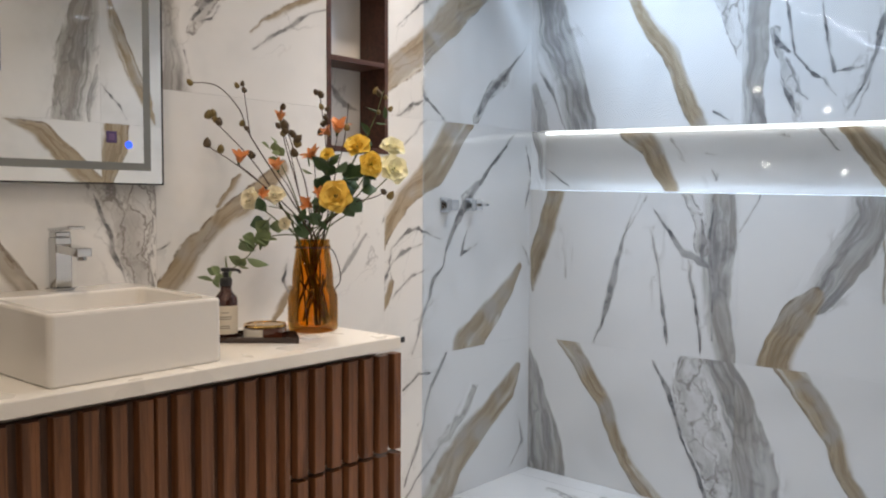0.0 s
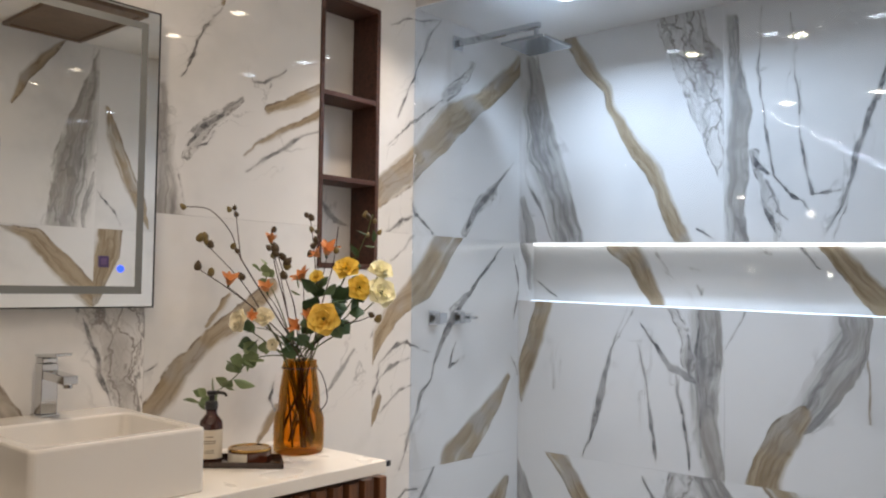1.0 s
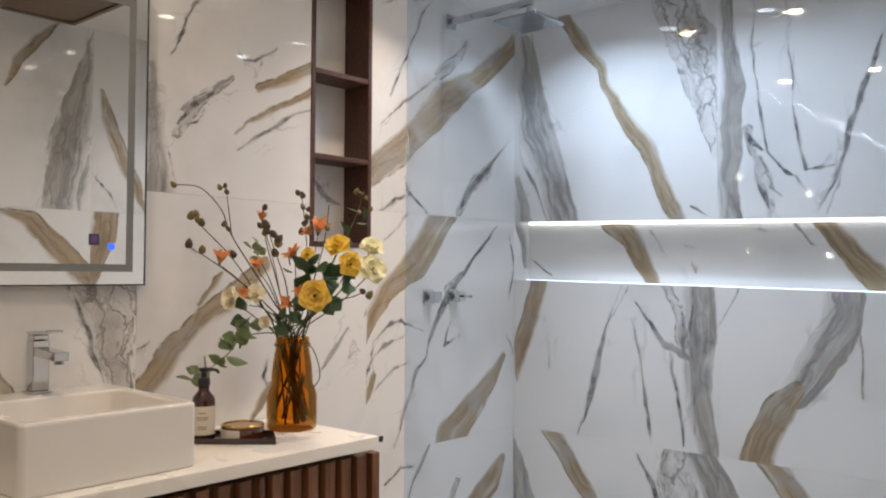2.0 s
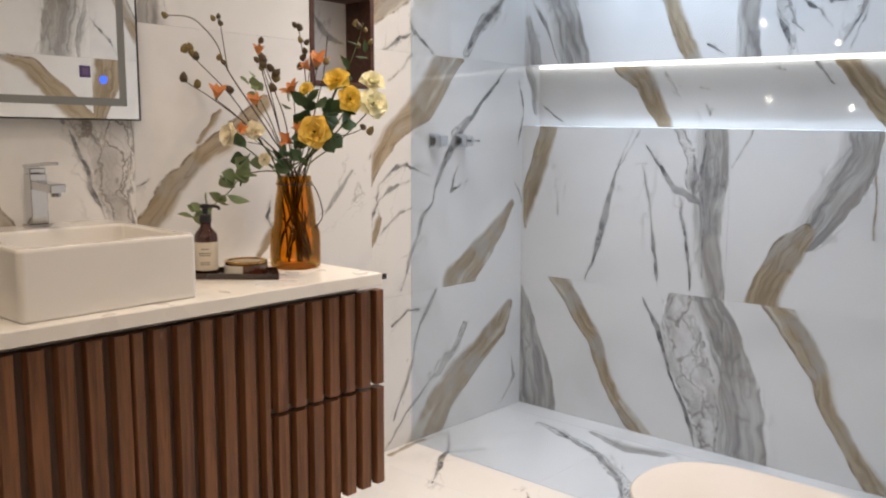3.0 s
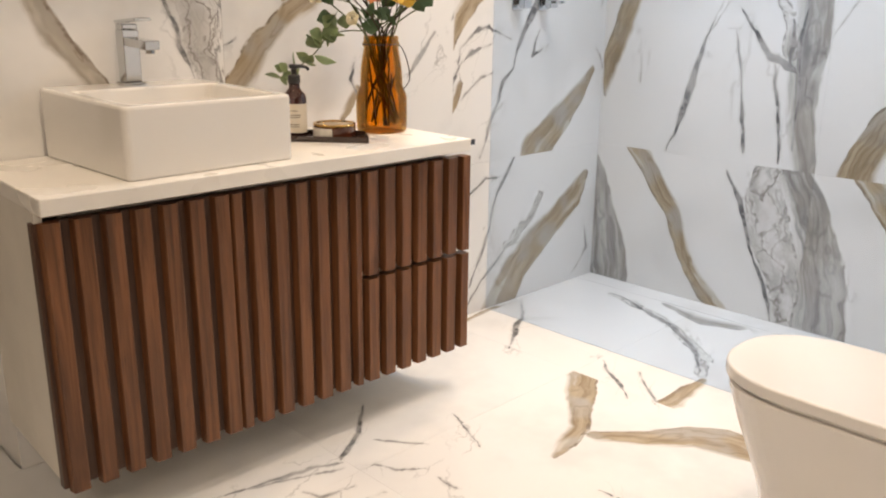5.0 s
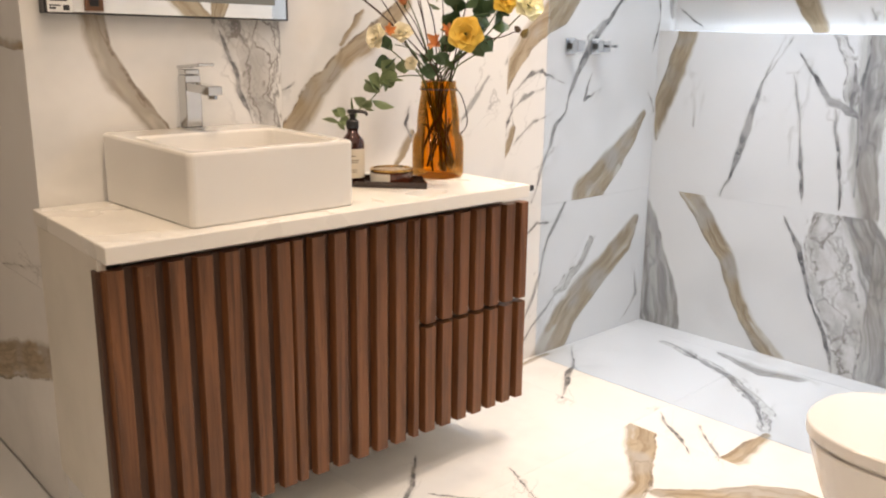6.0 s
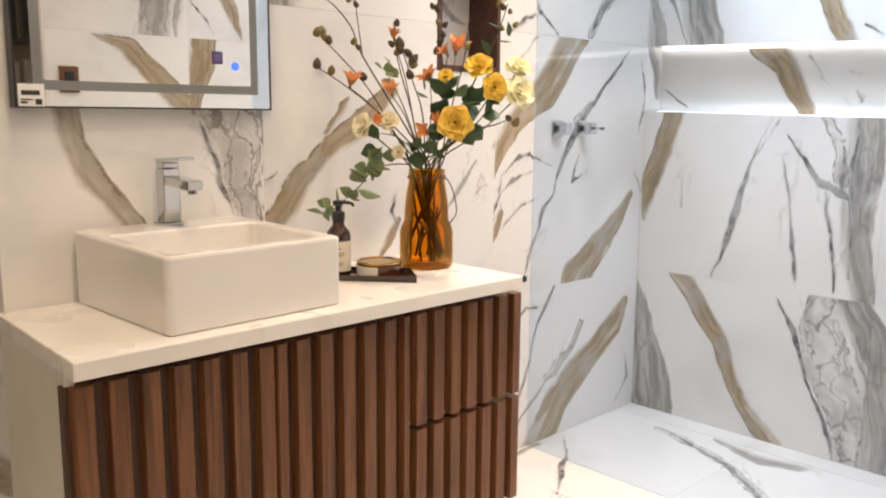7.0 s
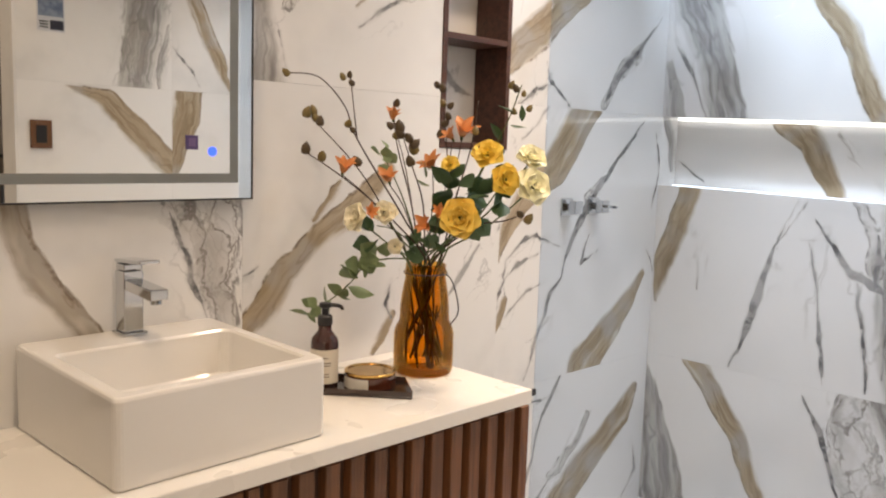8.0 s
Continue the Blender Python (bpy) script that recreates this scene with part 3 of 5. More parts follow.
vein("w", 1, 0, "t", (0.692, 0.394, 0.0035), (0.199, 0.514, 0.0129), (-0.048, 0.593, 0.0030))
vein("w", 1, 0, "t", (0.614, 0.563, 0.0006), (-0.080, 0.697, 0.0006))
vein("w", 0, 0, "b", (0.774, 0.218, 0.0633), (0.309, 0.351, 0.0562), (-0.021, 0.442, 0.0491))
vein("w", 1, 0, "b", (0.774, 0.218, 0.0633), (0.309, 0.351, 0.0562), (-0.021, 0.442, 0.0491))
vein("w", 2, 0, "b", (0.315, 1.204, 0.0112), (-0.030, 1.186, 0.0111))
vein("w", 1, 0, "b", (0.315, 1.204, 0.0112), (-0.030, 1.186, 0.0111))
vein("e", 1, 0, "t", (-0.736, 1.041, 0.0014), (-0.782, 1.016, 0.0138), (-0.834, 0.983, 0.0160), (-0.860, 0.957, 0.0014))
vein("e", 1, 0, "t", (-0.809, 1.154, 0.0015), (-0.830, 1.066, 0.0098), (-0.818, 0.988, 0.0019))
vein("e", 1, 0, "t", (-0.862, 1.253, 0.0015), (-0.852, 1.089, 0.0059), (-0.871, 0.870, 0.0038), (-0.866, 0.693, 0.0010))
vein("e", 2, 1, "t", (-1.073, 1.848, 0.0014), (-1.098, 1.799, 0.0123), (-1.127, 1.769, 0.0017))
vein("e", 2, 1, "t", (-1.111, 1.664, 0.0008), (-1.141, 1.605, 0.0103), (-1.155, 1.546, 0.0013))
vein("n", 1, 2, "t", (-0.363, 1.307, 0.0026), (-0.430, 1.239, 0.0157), (-0.502, 1.151, 0.0192), (-0.544, 1.096, 0.0021))
vein("n", 2, 2, "t", (-0.150, 1.803, 0.0019), (-0.265, 1.712, 0.0155), (-0.351, 1.625, 0.0160), (-0.407, 1.557, 0.0020))
vein("n", 1, 1, "t", (-0.846, 1.255, 0.0023), (-0.903, 1.187, 0.0112), (-0.940, 1.145, 0.0017))
vein("s", 1, 0, "b", (-1.535, 1.604, 0.0015), (-1.460, 1.586, 0.0220), (-1.364, 1.550, 0.0450), (-1.300, 1.490, 0.0540), (-1.213, 1.405, 0.0560), (-1.133, 1.320, 0.0540), (-1.040, 1.240, 0.0480))
vein("s", 1, 1, "b", (-0.980, 1.620, 0.0650), (-1.000, 1.488, 0.0720), (-1.025, 1.383, 0.0550), (-1.050, 1.252, 0.0380))
vein("s", 2, 0, "g", (-1.060, 2.532, 0.0025), (-1.111, 2.280, 0.0536), (-1.180, 1.982, 0.0950), (-1.235, 1.606, 0.0800))
vein("s", 2, 0, "g", (-1.082, 1.906, 0.0019), (-1.101, 1.759, 0.0200), (-1.115, 1.600, 0.0075))
vein("s", 2, 0, "b", (-1.237, 2.545, 0.0066), (-1.344, 2.435, 0.0261), (-1.434, 2.333, 0.0256), (-1.494, 2.198, 0.0062))
vein("s", 2, 1, "t", (-1.053, 1.804, 0.0005), (-0.992, 1.734, 0.0046), (-0.915, 1.644, 0.0005))
vein("s", 2, 1, "b", (-1.010, 2.240, 0.0120), (-0.972, 2.110, 0.0350), (-0.928, 1.984, 0.0403), (-0.877, 1.888, 0.0435), (-0.817, 1.763, 0.0337), (-0.762, 1.634, 0.0047))
vein("f", 1, 1, "b", (-0.944, -0.659, 0.0540), (-1.142, -0.790, 0.0388), (-1.261, -0.880, 0.0271), (-1.354, -0.907, 0.0282), (-1.442, -0.930, 0.0096))
vein("f", 1, 1, "b", (-1.261, -0.939, 0.0272), (-1.194, -1.021, 0.0402), (-1.063, -1.131, 0.0626), (-1.018, -1.224, 0.0767), (-1.010, -1.316, 0.0727))
vein("f", 0, 1, "b", (-0.982, -0.953, 0.0257), (-0.916, -0.974, 0.0319), (-0.797, -0.965, 0.0248), (-0.705, -0.964, 0.0158))
vein("f", 0, 0, "n", (-0.671, -0.934, 0.0152), (-0.525, -0.875, 0.0168), (-0.444, -0.769, 0.0233), (-0.339, -0.645, 0.0242), (-0.274, -0.513, 0.0208), (-0.194, -0.349, 0.0149), (-0.187, -0.252, 0.0187))
vein("f", 0, 1, "n", (-0.671, -0.934, 0.0152), (-0.525, -0.875, 0.0168), (-0.444, -0.769, 0.0233), (-0.339, -0.645, 0.0242), (-0.274, -0.513, 0.0208), (-0.194, -0.349, 0.0149), (-0.187, -0.252, 0.0187))
vein("f", 0, 0, "t", (-0.644, -0.929, 0.0018), (-0.454, -0.775, 0.0086), (-0.336, -0.630, 0.0121), (-0.282, -0.505, 0.0104), (-0.184, -0.328, 0.0026))
vein("f", 0, 1, "t", (-0.644, -0.929, 0.0018), (-0.454, -0.775, 0.0086), (-0.336, -0.630, 0.0121), (-0.282, -0.505, 0.0104), (-0.184, -0.328, 0.0026))
vein("f", 0, 0, "g", (-0.134, -0.480, 0.0160), (-0.196, -0.700, 0.0461), (-0.155, -0.813, 0.0323))
vein("f", 0, 1, "g", (-0.134, -0.480, 0.0160), (-0.196, -0.700, 0.0461), (-0.155, -0.813, 0.0323))
vein("f", 0, 0, "t", (-0.798, -0.636, 0.0009), (-0.895, -0.741, 0.0074), (-0.998, -0.868, 0.0009))
vein("f", 0, 1, "t", (-0.798, -0.636, 0.0009), (-0.895, -0.741, 0.0074), (-0.998, -0.868, 0.0009))
vein("f", 1, 1, "t", (-0.798, -0.636, 0.0009), (-0.895, -0.741, 0.0074), (-0.998, -0.868, 0.0009))
vein("f", 0, 1, "t", (-0.795, -0.776, 0.0005), (-0.889, -0.872, 0.0037), (-0.959, -0.948, 0.0009))
vein("f", 1, 1, "t", (-0.795, -0.776, 0.0005), (-0.889, -0.872, 0.0037), (-0.959, -0.948, 0.0009))
vein("f", 0, 0, "t", (-0.522, -0.021, 0.0015), (-0.704, -0.173, 0.0059), (-0.812, -0.237, 0.0100), (-0.969, -0.332, 0.0019))
vein("f", 1, 0, "t", (-0.522, -0.021, 0.0015), (-0.704, -0.173, 0.0059), (-0.812, -0.237, 0.0100), (-0.969, -0.332, 0.0019))
vein("f", 1, 0, "t", (-1.472, -0.564, 0.0009), (-1.517, -0.669, 0.0030), (-1.570, -0.755, 0.0004))
vein("f", 1, 1, "t", (-1.472, -0.564, 0.0009), (-1.517, -0.669, 0.0030), (-1.570, -0.755, 0.0004))
vein("f", 1, 0, "t", (-1.746, -0.508, 0.0010), (-1.700, -0.578, 0.0053), (-1.654, -0.647, 0.0007))
vein("f", 1, 1, "t", (-1.746, -0.508, 0.0010), (-1.700, -0.578, 0.0053), (-1.654, -0.647, 0.0007))
vein("f", 1, 0, "t", (-1.838, -0.620, 0.0018), (-1.810, -0.681, 0.0051), (-1.747, -0.725, 0.0018))
vein("f", 1, 1, "t", (-1.838, -0.620, 0.0018), (-1.810, -0.681, 0.0051), (-1.747, -0.725, 0.0018))
vein("f", 1, 0, "t", (-1.631, -0.322, 0.0015), (-1.757, -0.449, 0.0075), (-1.848, -0.516, 0.0080), (-1.884, -0.532, 0.0013))
vein("f", 2, 0, "t", (-1.631, -0.322, 0.0015), (-1.757, -0.449, 0.0075), (-1.848, -0.516, 0.0080), (-1.884, -0.532, 0.0013))
vein("f", 1, 0, "t", (-2.237, -0.472, 0.0017), (-2.090, -0.494, 0.0067), (-1.979, -0.509, 0.0069), (-1.885, -0.547, 0.0013))
vein("f", 2, 0, "t", (-2.237, -0.472, 0.0017), (-2.090, -0.494, 0.0067), (-1.979, -0.509, 0.0069), (-1.885, -0.547, 0.0013))
vein("f", 1, 0, "t", (-2.195, -0.479, 0.0011), (-2.055, -0.518, 0.0047), (-1.896, -0.573, 0.0005))
vein("f", 2, 0, "t", (-2.195, -0.479, 0.0011), (-2.055, -0.518, 0.0047), (-1.896, -0.573, 0.0005))
vein("f", 2, 0, "t", (-2.054, -0.594, 0.0010), (-2.027, -0.651, 0.0067), (-1.935, -0.671, 0.0010))
vein("f", 2, 1, "t", (-2.054, -0.594, 0.0010), (-2.027, -0.651, 0.0067), (-1.935, -0.671, 0.0010))
vein("f", 1, 1, "t", (-1.755, -0.777, 0.0008), (-1.762, -0.848, 0.0009))
vein("f", 1, 1, "t", (-1.501, -1.114, 0.0005), (-1.497, -1.174, 0.0010))
vein("f", 1, 1, "t", (-1.973, -0.742, 0.0019), (-1.901, -0.743, 0.0014))
vein("f", 2, 1, "t", (-1.973, -0.742, 0.0019), (-1.901, -0.743, 0.0014))
vein("f", 0, 0, "b", (-0.880, -0.041, 0.0123), (-0.722, -0.016, 0.0131), (-0.673, -0.018, 0.0103))

# ---- the setting ----
T = 0.010        # tile thickness
G = 0.00025      # half a joint


def slab_tile(parent, axes, rect, depth, material, skew=None):
    """One tile on a wall or floor. rect: u0, v0, u1, v1. depth: back and front along the third axis.
    skew: rise per metre of the lower and of the upper edge."""
    u0, v0, u1, v1 = rect
    third = ({0, 1, 2} - set(axes)).pop()
    b = box((u0 + G, v0 + G, min(depth)), (u1 - G, v1 - G, max(depth)), 0.0003, 1)
    if skew:
        mid = (v0 + v1) / 2
        for v in b.verts:
            v.co.y += v.co.x * (skew[0] if v.co.y < mid else skew[1])
    for v in b.verts:
        c = [0, 0, 0]
        c[axes[0]], c[axes[1]], c[third] = v.co.x, v.co.y, v.co.z
        v.co = c
    bmesh.ops.recalc_face_normals(b, faces=b.faces[:])
    return part("tile", b, material, parent)


def structure(name, bm, material, label, category):
    return tagged(part(name, bm, material), label, category, kind="structure")


floor = structure("floor", box((-7.0, -5.5, -0.12), (0.3, 1.2, -T)), M_GROUT, "white marble-look tiled floor, polished", "floor")
# north wall: solid block behind its tiles, with the shelf recess left open
SH_X0, SH_X1, SH_Z0, SH_Z1, SH_D = -1.210, -0.914, 1.395, 2.385, 0.13
wn = bmesh.new()
box((-2.526 + T, T, -0.1), (SH_X0, 1.0, CEIL), bm=wn)
box((SH_X1, T, -0.1), (0.30, 1.0, CEIL), bm=wn)
box((SH_X0, T, -0.1), (SH_X1, 1.0, SH_Z0), bm=wn)
box((SH_X0, T, SH_Z1), (SH_X1, 1.0, CEIL), bm=wn)
box((SH_X0, SH_D + 0.012, SH_Z0), (SH_X1, 1.0, SH_Z1), bm=wn)
wall_north = structure("wall_north", wn, M_CORE, "white marble-look tiled wall with tan and grey veins", "wall")
# east wall with the long lit niche
NI_B, NI_T, NI_D = 1.277, 1.541, 0.12
SK_B, SK_T = 0.020, 0.025
we = bmesh.new()
box((T, SOUTH, -0.1), (0.30, T, NI_B - 0.05), bm=we)
box((T, SOUTH, NI_T + 0.005), (0.30, T, CEIL), bm=we)
box((NI_D + 0.012, SOUTH, NI_B - 0.05), (0.30, T, NI_T + 0.005), bm=we)
wall_east = structure("wall_east", we, M_CORE, "white marble-look tiled shower wall with bold grey veins", "wall")
wall_south = structure("wall_south", box((-1.73, SOUTH - 0.15, -0.1), (0.30, SOUTH - T, CEIL)), M_CORE, "white marble-look tiled wall behind the toilet", "wall")
ceiling = structure("ceiling", box((-7.0, -5.5, CEIL), (0.3, 1.2, CEIL + 0.12)), M_PLASTER, "plain cream painted ceiling with round downlights", "ceiling")
shower_ceiling = structure("ceiling_shower", box((SCREEN, SOUTH, DROP), (0.0, 0.0, CEIL - 0.002)), None, "dropped shower ceiling of polished white marble", "ceiling")
hall_wall = structure("wall_west", box((-7.1, -5.5, -0.1), (-7.0, 1.2, CEIL)), M_HALL, "plain brown wall of the showroom hall", "wall")
structure("wall_hall_south", box((-7.0, -5.6, -0.1), (0.3, -5.5, CEIL)), M_HALL, "plain brown wall of the showroom hall", "wall")
structure("wall_hall_north", box((-7.0, 1.2, -0.1), (-2.5, 1.3, CEIL)), M_HALL, "plain brown wall of the showroom hall", "wall")
structure("wall_hall_east", box((0.3, -5.5, -0.1), (0.4, SOUTH - 0.15, CEIL)), M_HALL, "plain brown wall of the showroom hall", "wall")

glass_screen = empty("shower_screen", (SCREEN, -0.9, 0))
tagged(glass_screen, "floor-to-ceiling clear glass shower screen with a cool tint", "shower screen")
pane = part("pane", box((-0.004, SOUTH + 0.92, 0.003), (0.004, 0.898, DROP - 0.003), 0.001, 1), M_SCREEN, glass_screen)

# wall tiles: a grid of square slabs, each with its own print
M_PLAIN_E = marble("marble_print_plain_east", (1, 2))


# direction in which the streaks of each print run
LEAN = {("e", 0, 0): 1.25, ("e", 0, 1): 1.25, ("e", 1, 0): 1.62, ("e", 1, 1): 2.15, ("e", 2, 0): 1.22, ("e", 2, 1): 1.6, ("e", 3, 0): 1.0, ("n", 1, 0): 2.1, ("n", 1, 1): 0.8, ("n", 2, 1): 0.5, ("s", 1, 0): -0.5}


def print_for(wall, r, c, axes, lean):
    veins = VEINS.get((wall, r, c), ())
    lean = LEAN.get((wall, r, c), lean)
    return marble("marble_print", axes, veins, lean, seed=1.7 * r + 0.6 * c)


def north_tiles():
    cols = [(-2.526, -1.855), (-1.855, -0.93), (-0.93, 0.0)]
    rows = [(0.0, 0.61), (0.61, 1.541), (1.541, CEIL)]
    for r, (z0, z1) in enumerate(rows):
        for c, (x0, x1) in enumerate(cols):
            m = print_for("n", r, c, (0, 2), 0.95)
            # cut round the shelf recess
            if x0 < SH_X1 and x1 > SH_X0 and z1 > SH_Z0 and r > 0:
                a0, a1 = max(x0, SH_X0), min(x1, SH_X1)
                b0, b1 = max(z0, SH_Z0), min(z1, SH_Z1)
                if a0 > x0 + 0.01:
                    slab_tile(wall_north, (0, 2), (x0, z0, a0 + G, z1), (T, 0), m)
                if a1 < x1 - 0.01:
                    slab_tile(wall_north, (0, 2), (a1 - G, z0, x1, z1), (T, 0), m)
                if b0 > z0 + 0.01:
                    slab_tile(wall_north, (0, 2), (a0 - G, z0, a1 + G, b0), (T, 0), m)
                if b1 < z1 - 0.01:
                    slab_tile(wall_north, (0, 2), (a0 - G, b1, a1 + G, z1), (T, 0), m)
            else:
                slab_tile(wall_north, (0, 2), (x0, z0, x1, z1), (T, 0), m)
    # recess back and the piece of wall that runs on into the niche
    slab_tile(wall_north, (0, 2), (SH_X0, SH_Z0, SH_X1, SH_Z1), (SH_D + 0.012, SH_D + 0.002), print_for("n", 3, 0, (0, 2), 0.9))
    slab_tile(wall_north, (0, 2), (0.0, NI_B - 0.04, NI_D + 0.012, NI_T), (T, 0), print_for("n", 3, 1, (0, 2), 0.9))


def end_tiles():
    for r, (z0, z1) in enumerate([(0.0, 0.61), (0.61, 1.541), (1.541, CEIL)]):
        m = marble("marble_print_end", (1, 2), VEINS.get(("w", r, 0), ()), 0.05, seed=5.0 + r)
        slab_tile(wall_north, (1, 2), (0.001, z0, 1.0, z1), (-2.526, -2.526 + T), m)


def east_tiles():
    cols = [(-0.965, 0.0), (SOUTH, -0.965)]
    for c, (y0, y1) in enumerate(cols):
        slab_tile(wall_east, (1, 2), (y0, 0.0, y1, 0.61), (0, T), print_for("e", 0, c, (1, 2), 1.75))
        slab_tile(wall_east, (1, 2), (y0, 0.61, y1, NI_B), (0, T), print_for("e", 1, c, (1, 2), 1.6), (0, SK_B))
        slab_tile(wall_east, (1, 2), (y0, NI_T, y1, CEIL), (0, T), print_for("e", 2, c, (1, 2), 1.9), (SK_T, 0))
    slab_tile(wall_east, (1, 2), (SOUTH, NI_B, 0.0, NI_T), (NI_D, NI_D + T), print_for("e", 3, 0, (1, 2), 2.1), (SK_B, SK_T))
    # niche sill and soffit
    plain = marble("marble_print_sill", (1, 0), (), seed=9.0)
    for z, skew, up in ((NI_B, SK_B, -1), (NI_T, SK_T, 1)):
        b = box((T, SOUTH, min(z, z + up * 0.009)), (NI_D, 0.0, max(z, z + up * 0.009)))
        for v in b.verts:
            v.co.z += v.co.y * skew
        part("tile", b, plain, wall_east)
    sill = empty("niche_light", (NI_D - 0.030, -1.0, NI_B))
    tagged(sill, "cool white light strip set along the niche sill", "light strip")
    b = box((-0.010, -0.93, 0.0003), (0.010, 0.99, 0.0014))
    for v in b.verts:
        v.co.z += (v.co.y - 1.0) * SK_B
    part("diffuser", b, M_LED_COOL, sill)
    led = empty("niche_light", (NI_D - 0.012, -1.0, NI_T))
    tagged(led, "white light strip set along the niche top", "light strip")
    b = box((-0.006, -0.93, -0.008), (0.006, 0.99, -0.001))
    for v in b.verts:
        v.co.z += (v.co.y - 1.0) * SK_T
    part("diffuser", b, M_LED_NICHE, led)


def south_tiles():
    for r, (z0, z1) in enumerate([(0.0, 0.68), (0.68, 1.613), (1.613, CEIL)]):
        for c, (x0, x1) in enumerate([(-1.73, -1.06), (-1.06, -0.14), (-0.14, 0.0)]):
            slab_tile(wall_south, (0, 2), (x0, z0, x1, z1), (SOUTH - T, SOUTH), print_for("s", r, c, (0, 2), 1.2))
    slab_tile(wall_south, (1, 2), (SOUTH - 0.15, 0.0, SOUTH, CEIL), (-1.73 - T, -1.73), M_PLAIN_E)


def floor_tiles():
    slab_tile(floor, (0, 1), (-0.105, SOUTH, 0.0, 0.0), (-T, 0), marble("marble_print_floor", (0, 1), (), 0.5, seed=8.0))
    xs = [-0.107, -0.93 - 0.02, -1.88, -2.81, -3.74, -4.67]
    ys = [0.0, -0.62, -1.55, -2.48, -3.41]
    plain = marble("marble_print_floor", (0, 1), (("t", (-2.0, -0.9, 0.004), (-1.6, -0.7, 0.003)),), 0.4, seed=3.0)
    for i, (x1, x0) in enumerate(zip(xs, xs[1:])):
        for j, (y1, y0) in enumerate(zip(ys, ys[1:])):
            v = VEINS.get(("f", i, j))
            m = marble("marble_print_floor", (0, 1), v, 0.5, seed=2.0 + i + 0.3 * j) if v else plain
            if j >= 2 and i < 2:
                y0 = max(y0, SOUTH) if y1 > SOUTH else y0
            slab_tile(floor, (0, 1), (x0, y0, x1, y1), (-T, 0), m)
    for i in range(3):
        slab_tile(floor, (0, 1), (-4.6 + i * 0.69, 0.0, -3.91 + i * 0.69, 0.93), (-T, 0), plain)


shower_ceiling.data.materials.append(marble("marble_print_ceiling", (0, 1), VEINS.get(("c", 0, 0), ()), 0.3, seed=4.0))


# ---- vanity ----
END_SKEW = 0.042       # shear of the vanity's free end, set to fit the camera's view


def vanity():
    v = empty("vanity_cabinet", (-1.942, -0.007, 0.007))
    tagged(v, "wall-hung vanity cabinet with vertical walnut slat fronts and cream side", "vanity cabinet")

    def rel(lo, hi, bev=0.0, seg=2):
        return box((lo[0] + 1.93, lo[1], lo[2]), (hi[0] + 1.93, hi[1], hi[2]), bev, seg)

    XL, XR, XD = -2.545, -1.283, -1.712
    part("carcass", rel((XL + 0.055, -0.395, 0.15), (-1.37, -0.004, 0.755)), M_PANEL, v)
    panel = rel((XL, -0.418, 0.145), (XL + 0.018, -0.003, 0.774), 0.001, 1)
    for q in panel.verts:
        q.co.x += END_SKEW * (q.co.y + 0.418)
    part("side_panel", panel, M_PANEL, v, "cream laminate side panel")
    part("side_panel", rel((-1.37, -0.395, 0.145), (-1.352, -0.003, 0.774), 0.001, 1), M_PANEL, v, "cream laminate side panel")
    part("top_rail", rel((XL + 0.018, -0.408, 0.757), (-1.36, -0.396, 0.774)), M_WOOD_SHADE, v, "recessed rail under the counter, coloured darker for the shade there")

    def front(name, x0, x1, z0, z1, starts, label, last=None, first=None):
        f = part(name, rel((x0, -0.420, z0), (x1, -0.397, z1), 0.001, 1), M_WOOD_SHADE, v, label)
        for i, a in enumerate(starts):
            w = 0.040
            if i == len(starts) - 1 and last:
                w = last
            if i == 0 and first:
                w = first
            b = bmesh.new()
            za, zb = z0 - 0.006, z1 + 0.001
            sec = [(a, -0.4205), (a + 0.003, -0.4405), (a + 0.005, -0.4425), (a + w - 0.002, -0.4425), (a + w, -0.4405), (a + w + 0.003, -0.4205)]
            lo = [b.verts.new((x + 1.93, y, za)) for x, y in sec]
            hi = [b.verts.new((x + 1.93, y, zb)) for x, y in sec]
            b.faces.new(lo)
            b.faces.new(hi[::-1])
            for p in range(6):
                q = (p + 1) % 6
                b.faces.new((lo[p], hi[p], hi[q], lo[q]))
            bmesh.ops.recalc_face_normals(b, faces=b.faces[:])
            part("slat", b, M_WOOD, f)
        return f

    seam = -2.108
    front("door", XL - 0.006, seam - 0.001, 0.143, 0.750, [-2.541 + 0.0648 * i for i in range(7)], "walnut slatted door", last=0.040)
    front("door", seam + 0.001, XD - 0.002, 0.143, 0.750, [seam + 0.002] + [-2.056 + 0.0637 * i for i in range(6)], "walnut slatted door", last=0.022, first=0.028)
    drawer = [-1.695 + 0.0620 * i for i in range(7)]
    front("drawer", XD + 0.002, XR, 0.464, 0.750, drawer, "walnut slatted drawer front", last=0.034)
    front("drawer", XD + 0.002, XR, 0.143, 0.444, drawer, "walnut slatted drawer front", last=0.034)


def countertop():
    b = box((-2.564, -0.492, 0.783), (-1.347, -0.003, 0.819), 0.003, 2)
    for q in b.verts:
        if q.co.x < -2.0:
            q.co.x += END_SKEW * (q.co.y + 0.492)
    c = part("countertop", b, M_COUNTER)
    tagged(c, "cream white quartz countertop on the walnut vanity", "countertop")
    b = box((-1.3465, -0.485, 0.798), (-1.322, -0.477, 0.814), 0.001, 1)
    tagged(part("edge_clip", b, M_BLACK), "small black clip at the counter end", "clip")


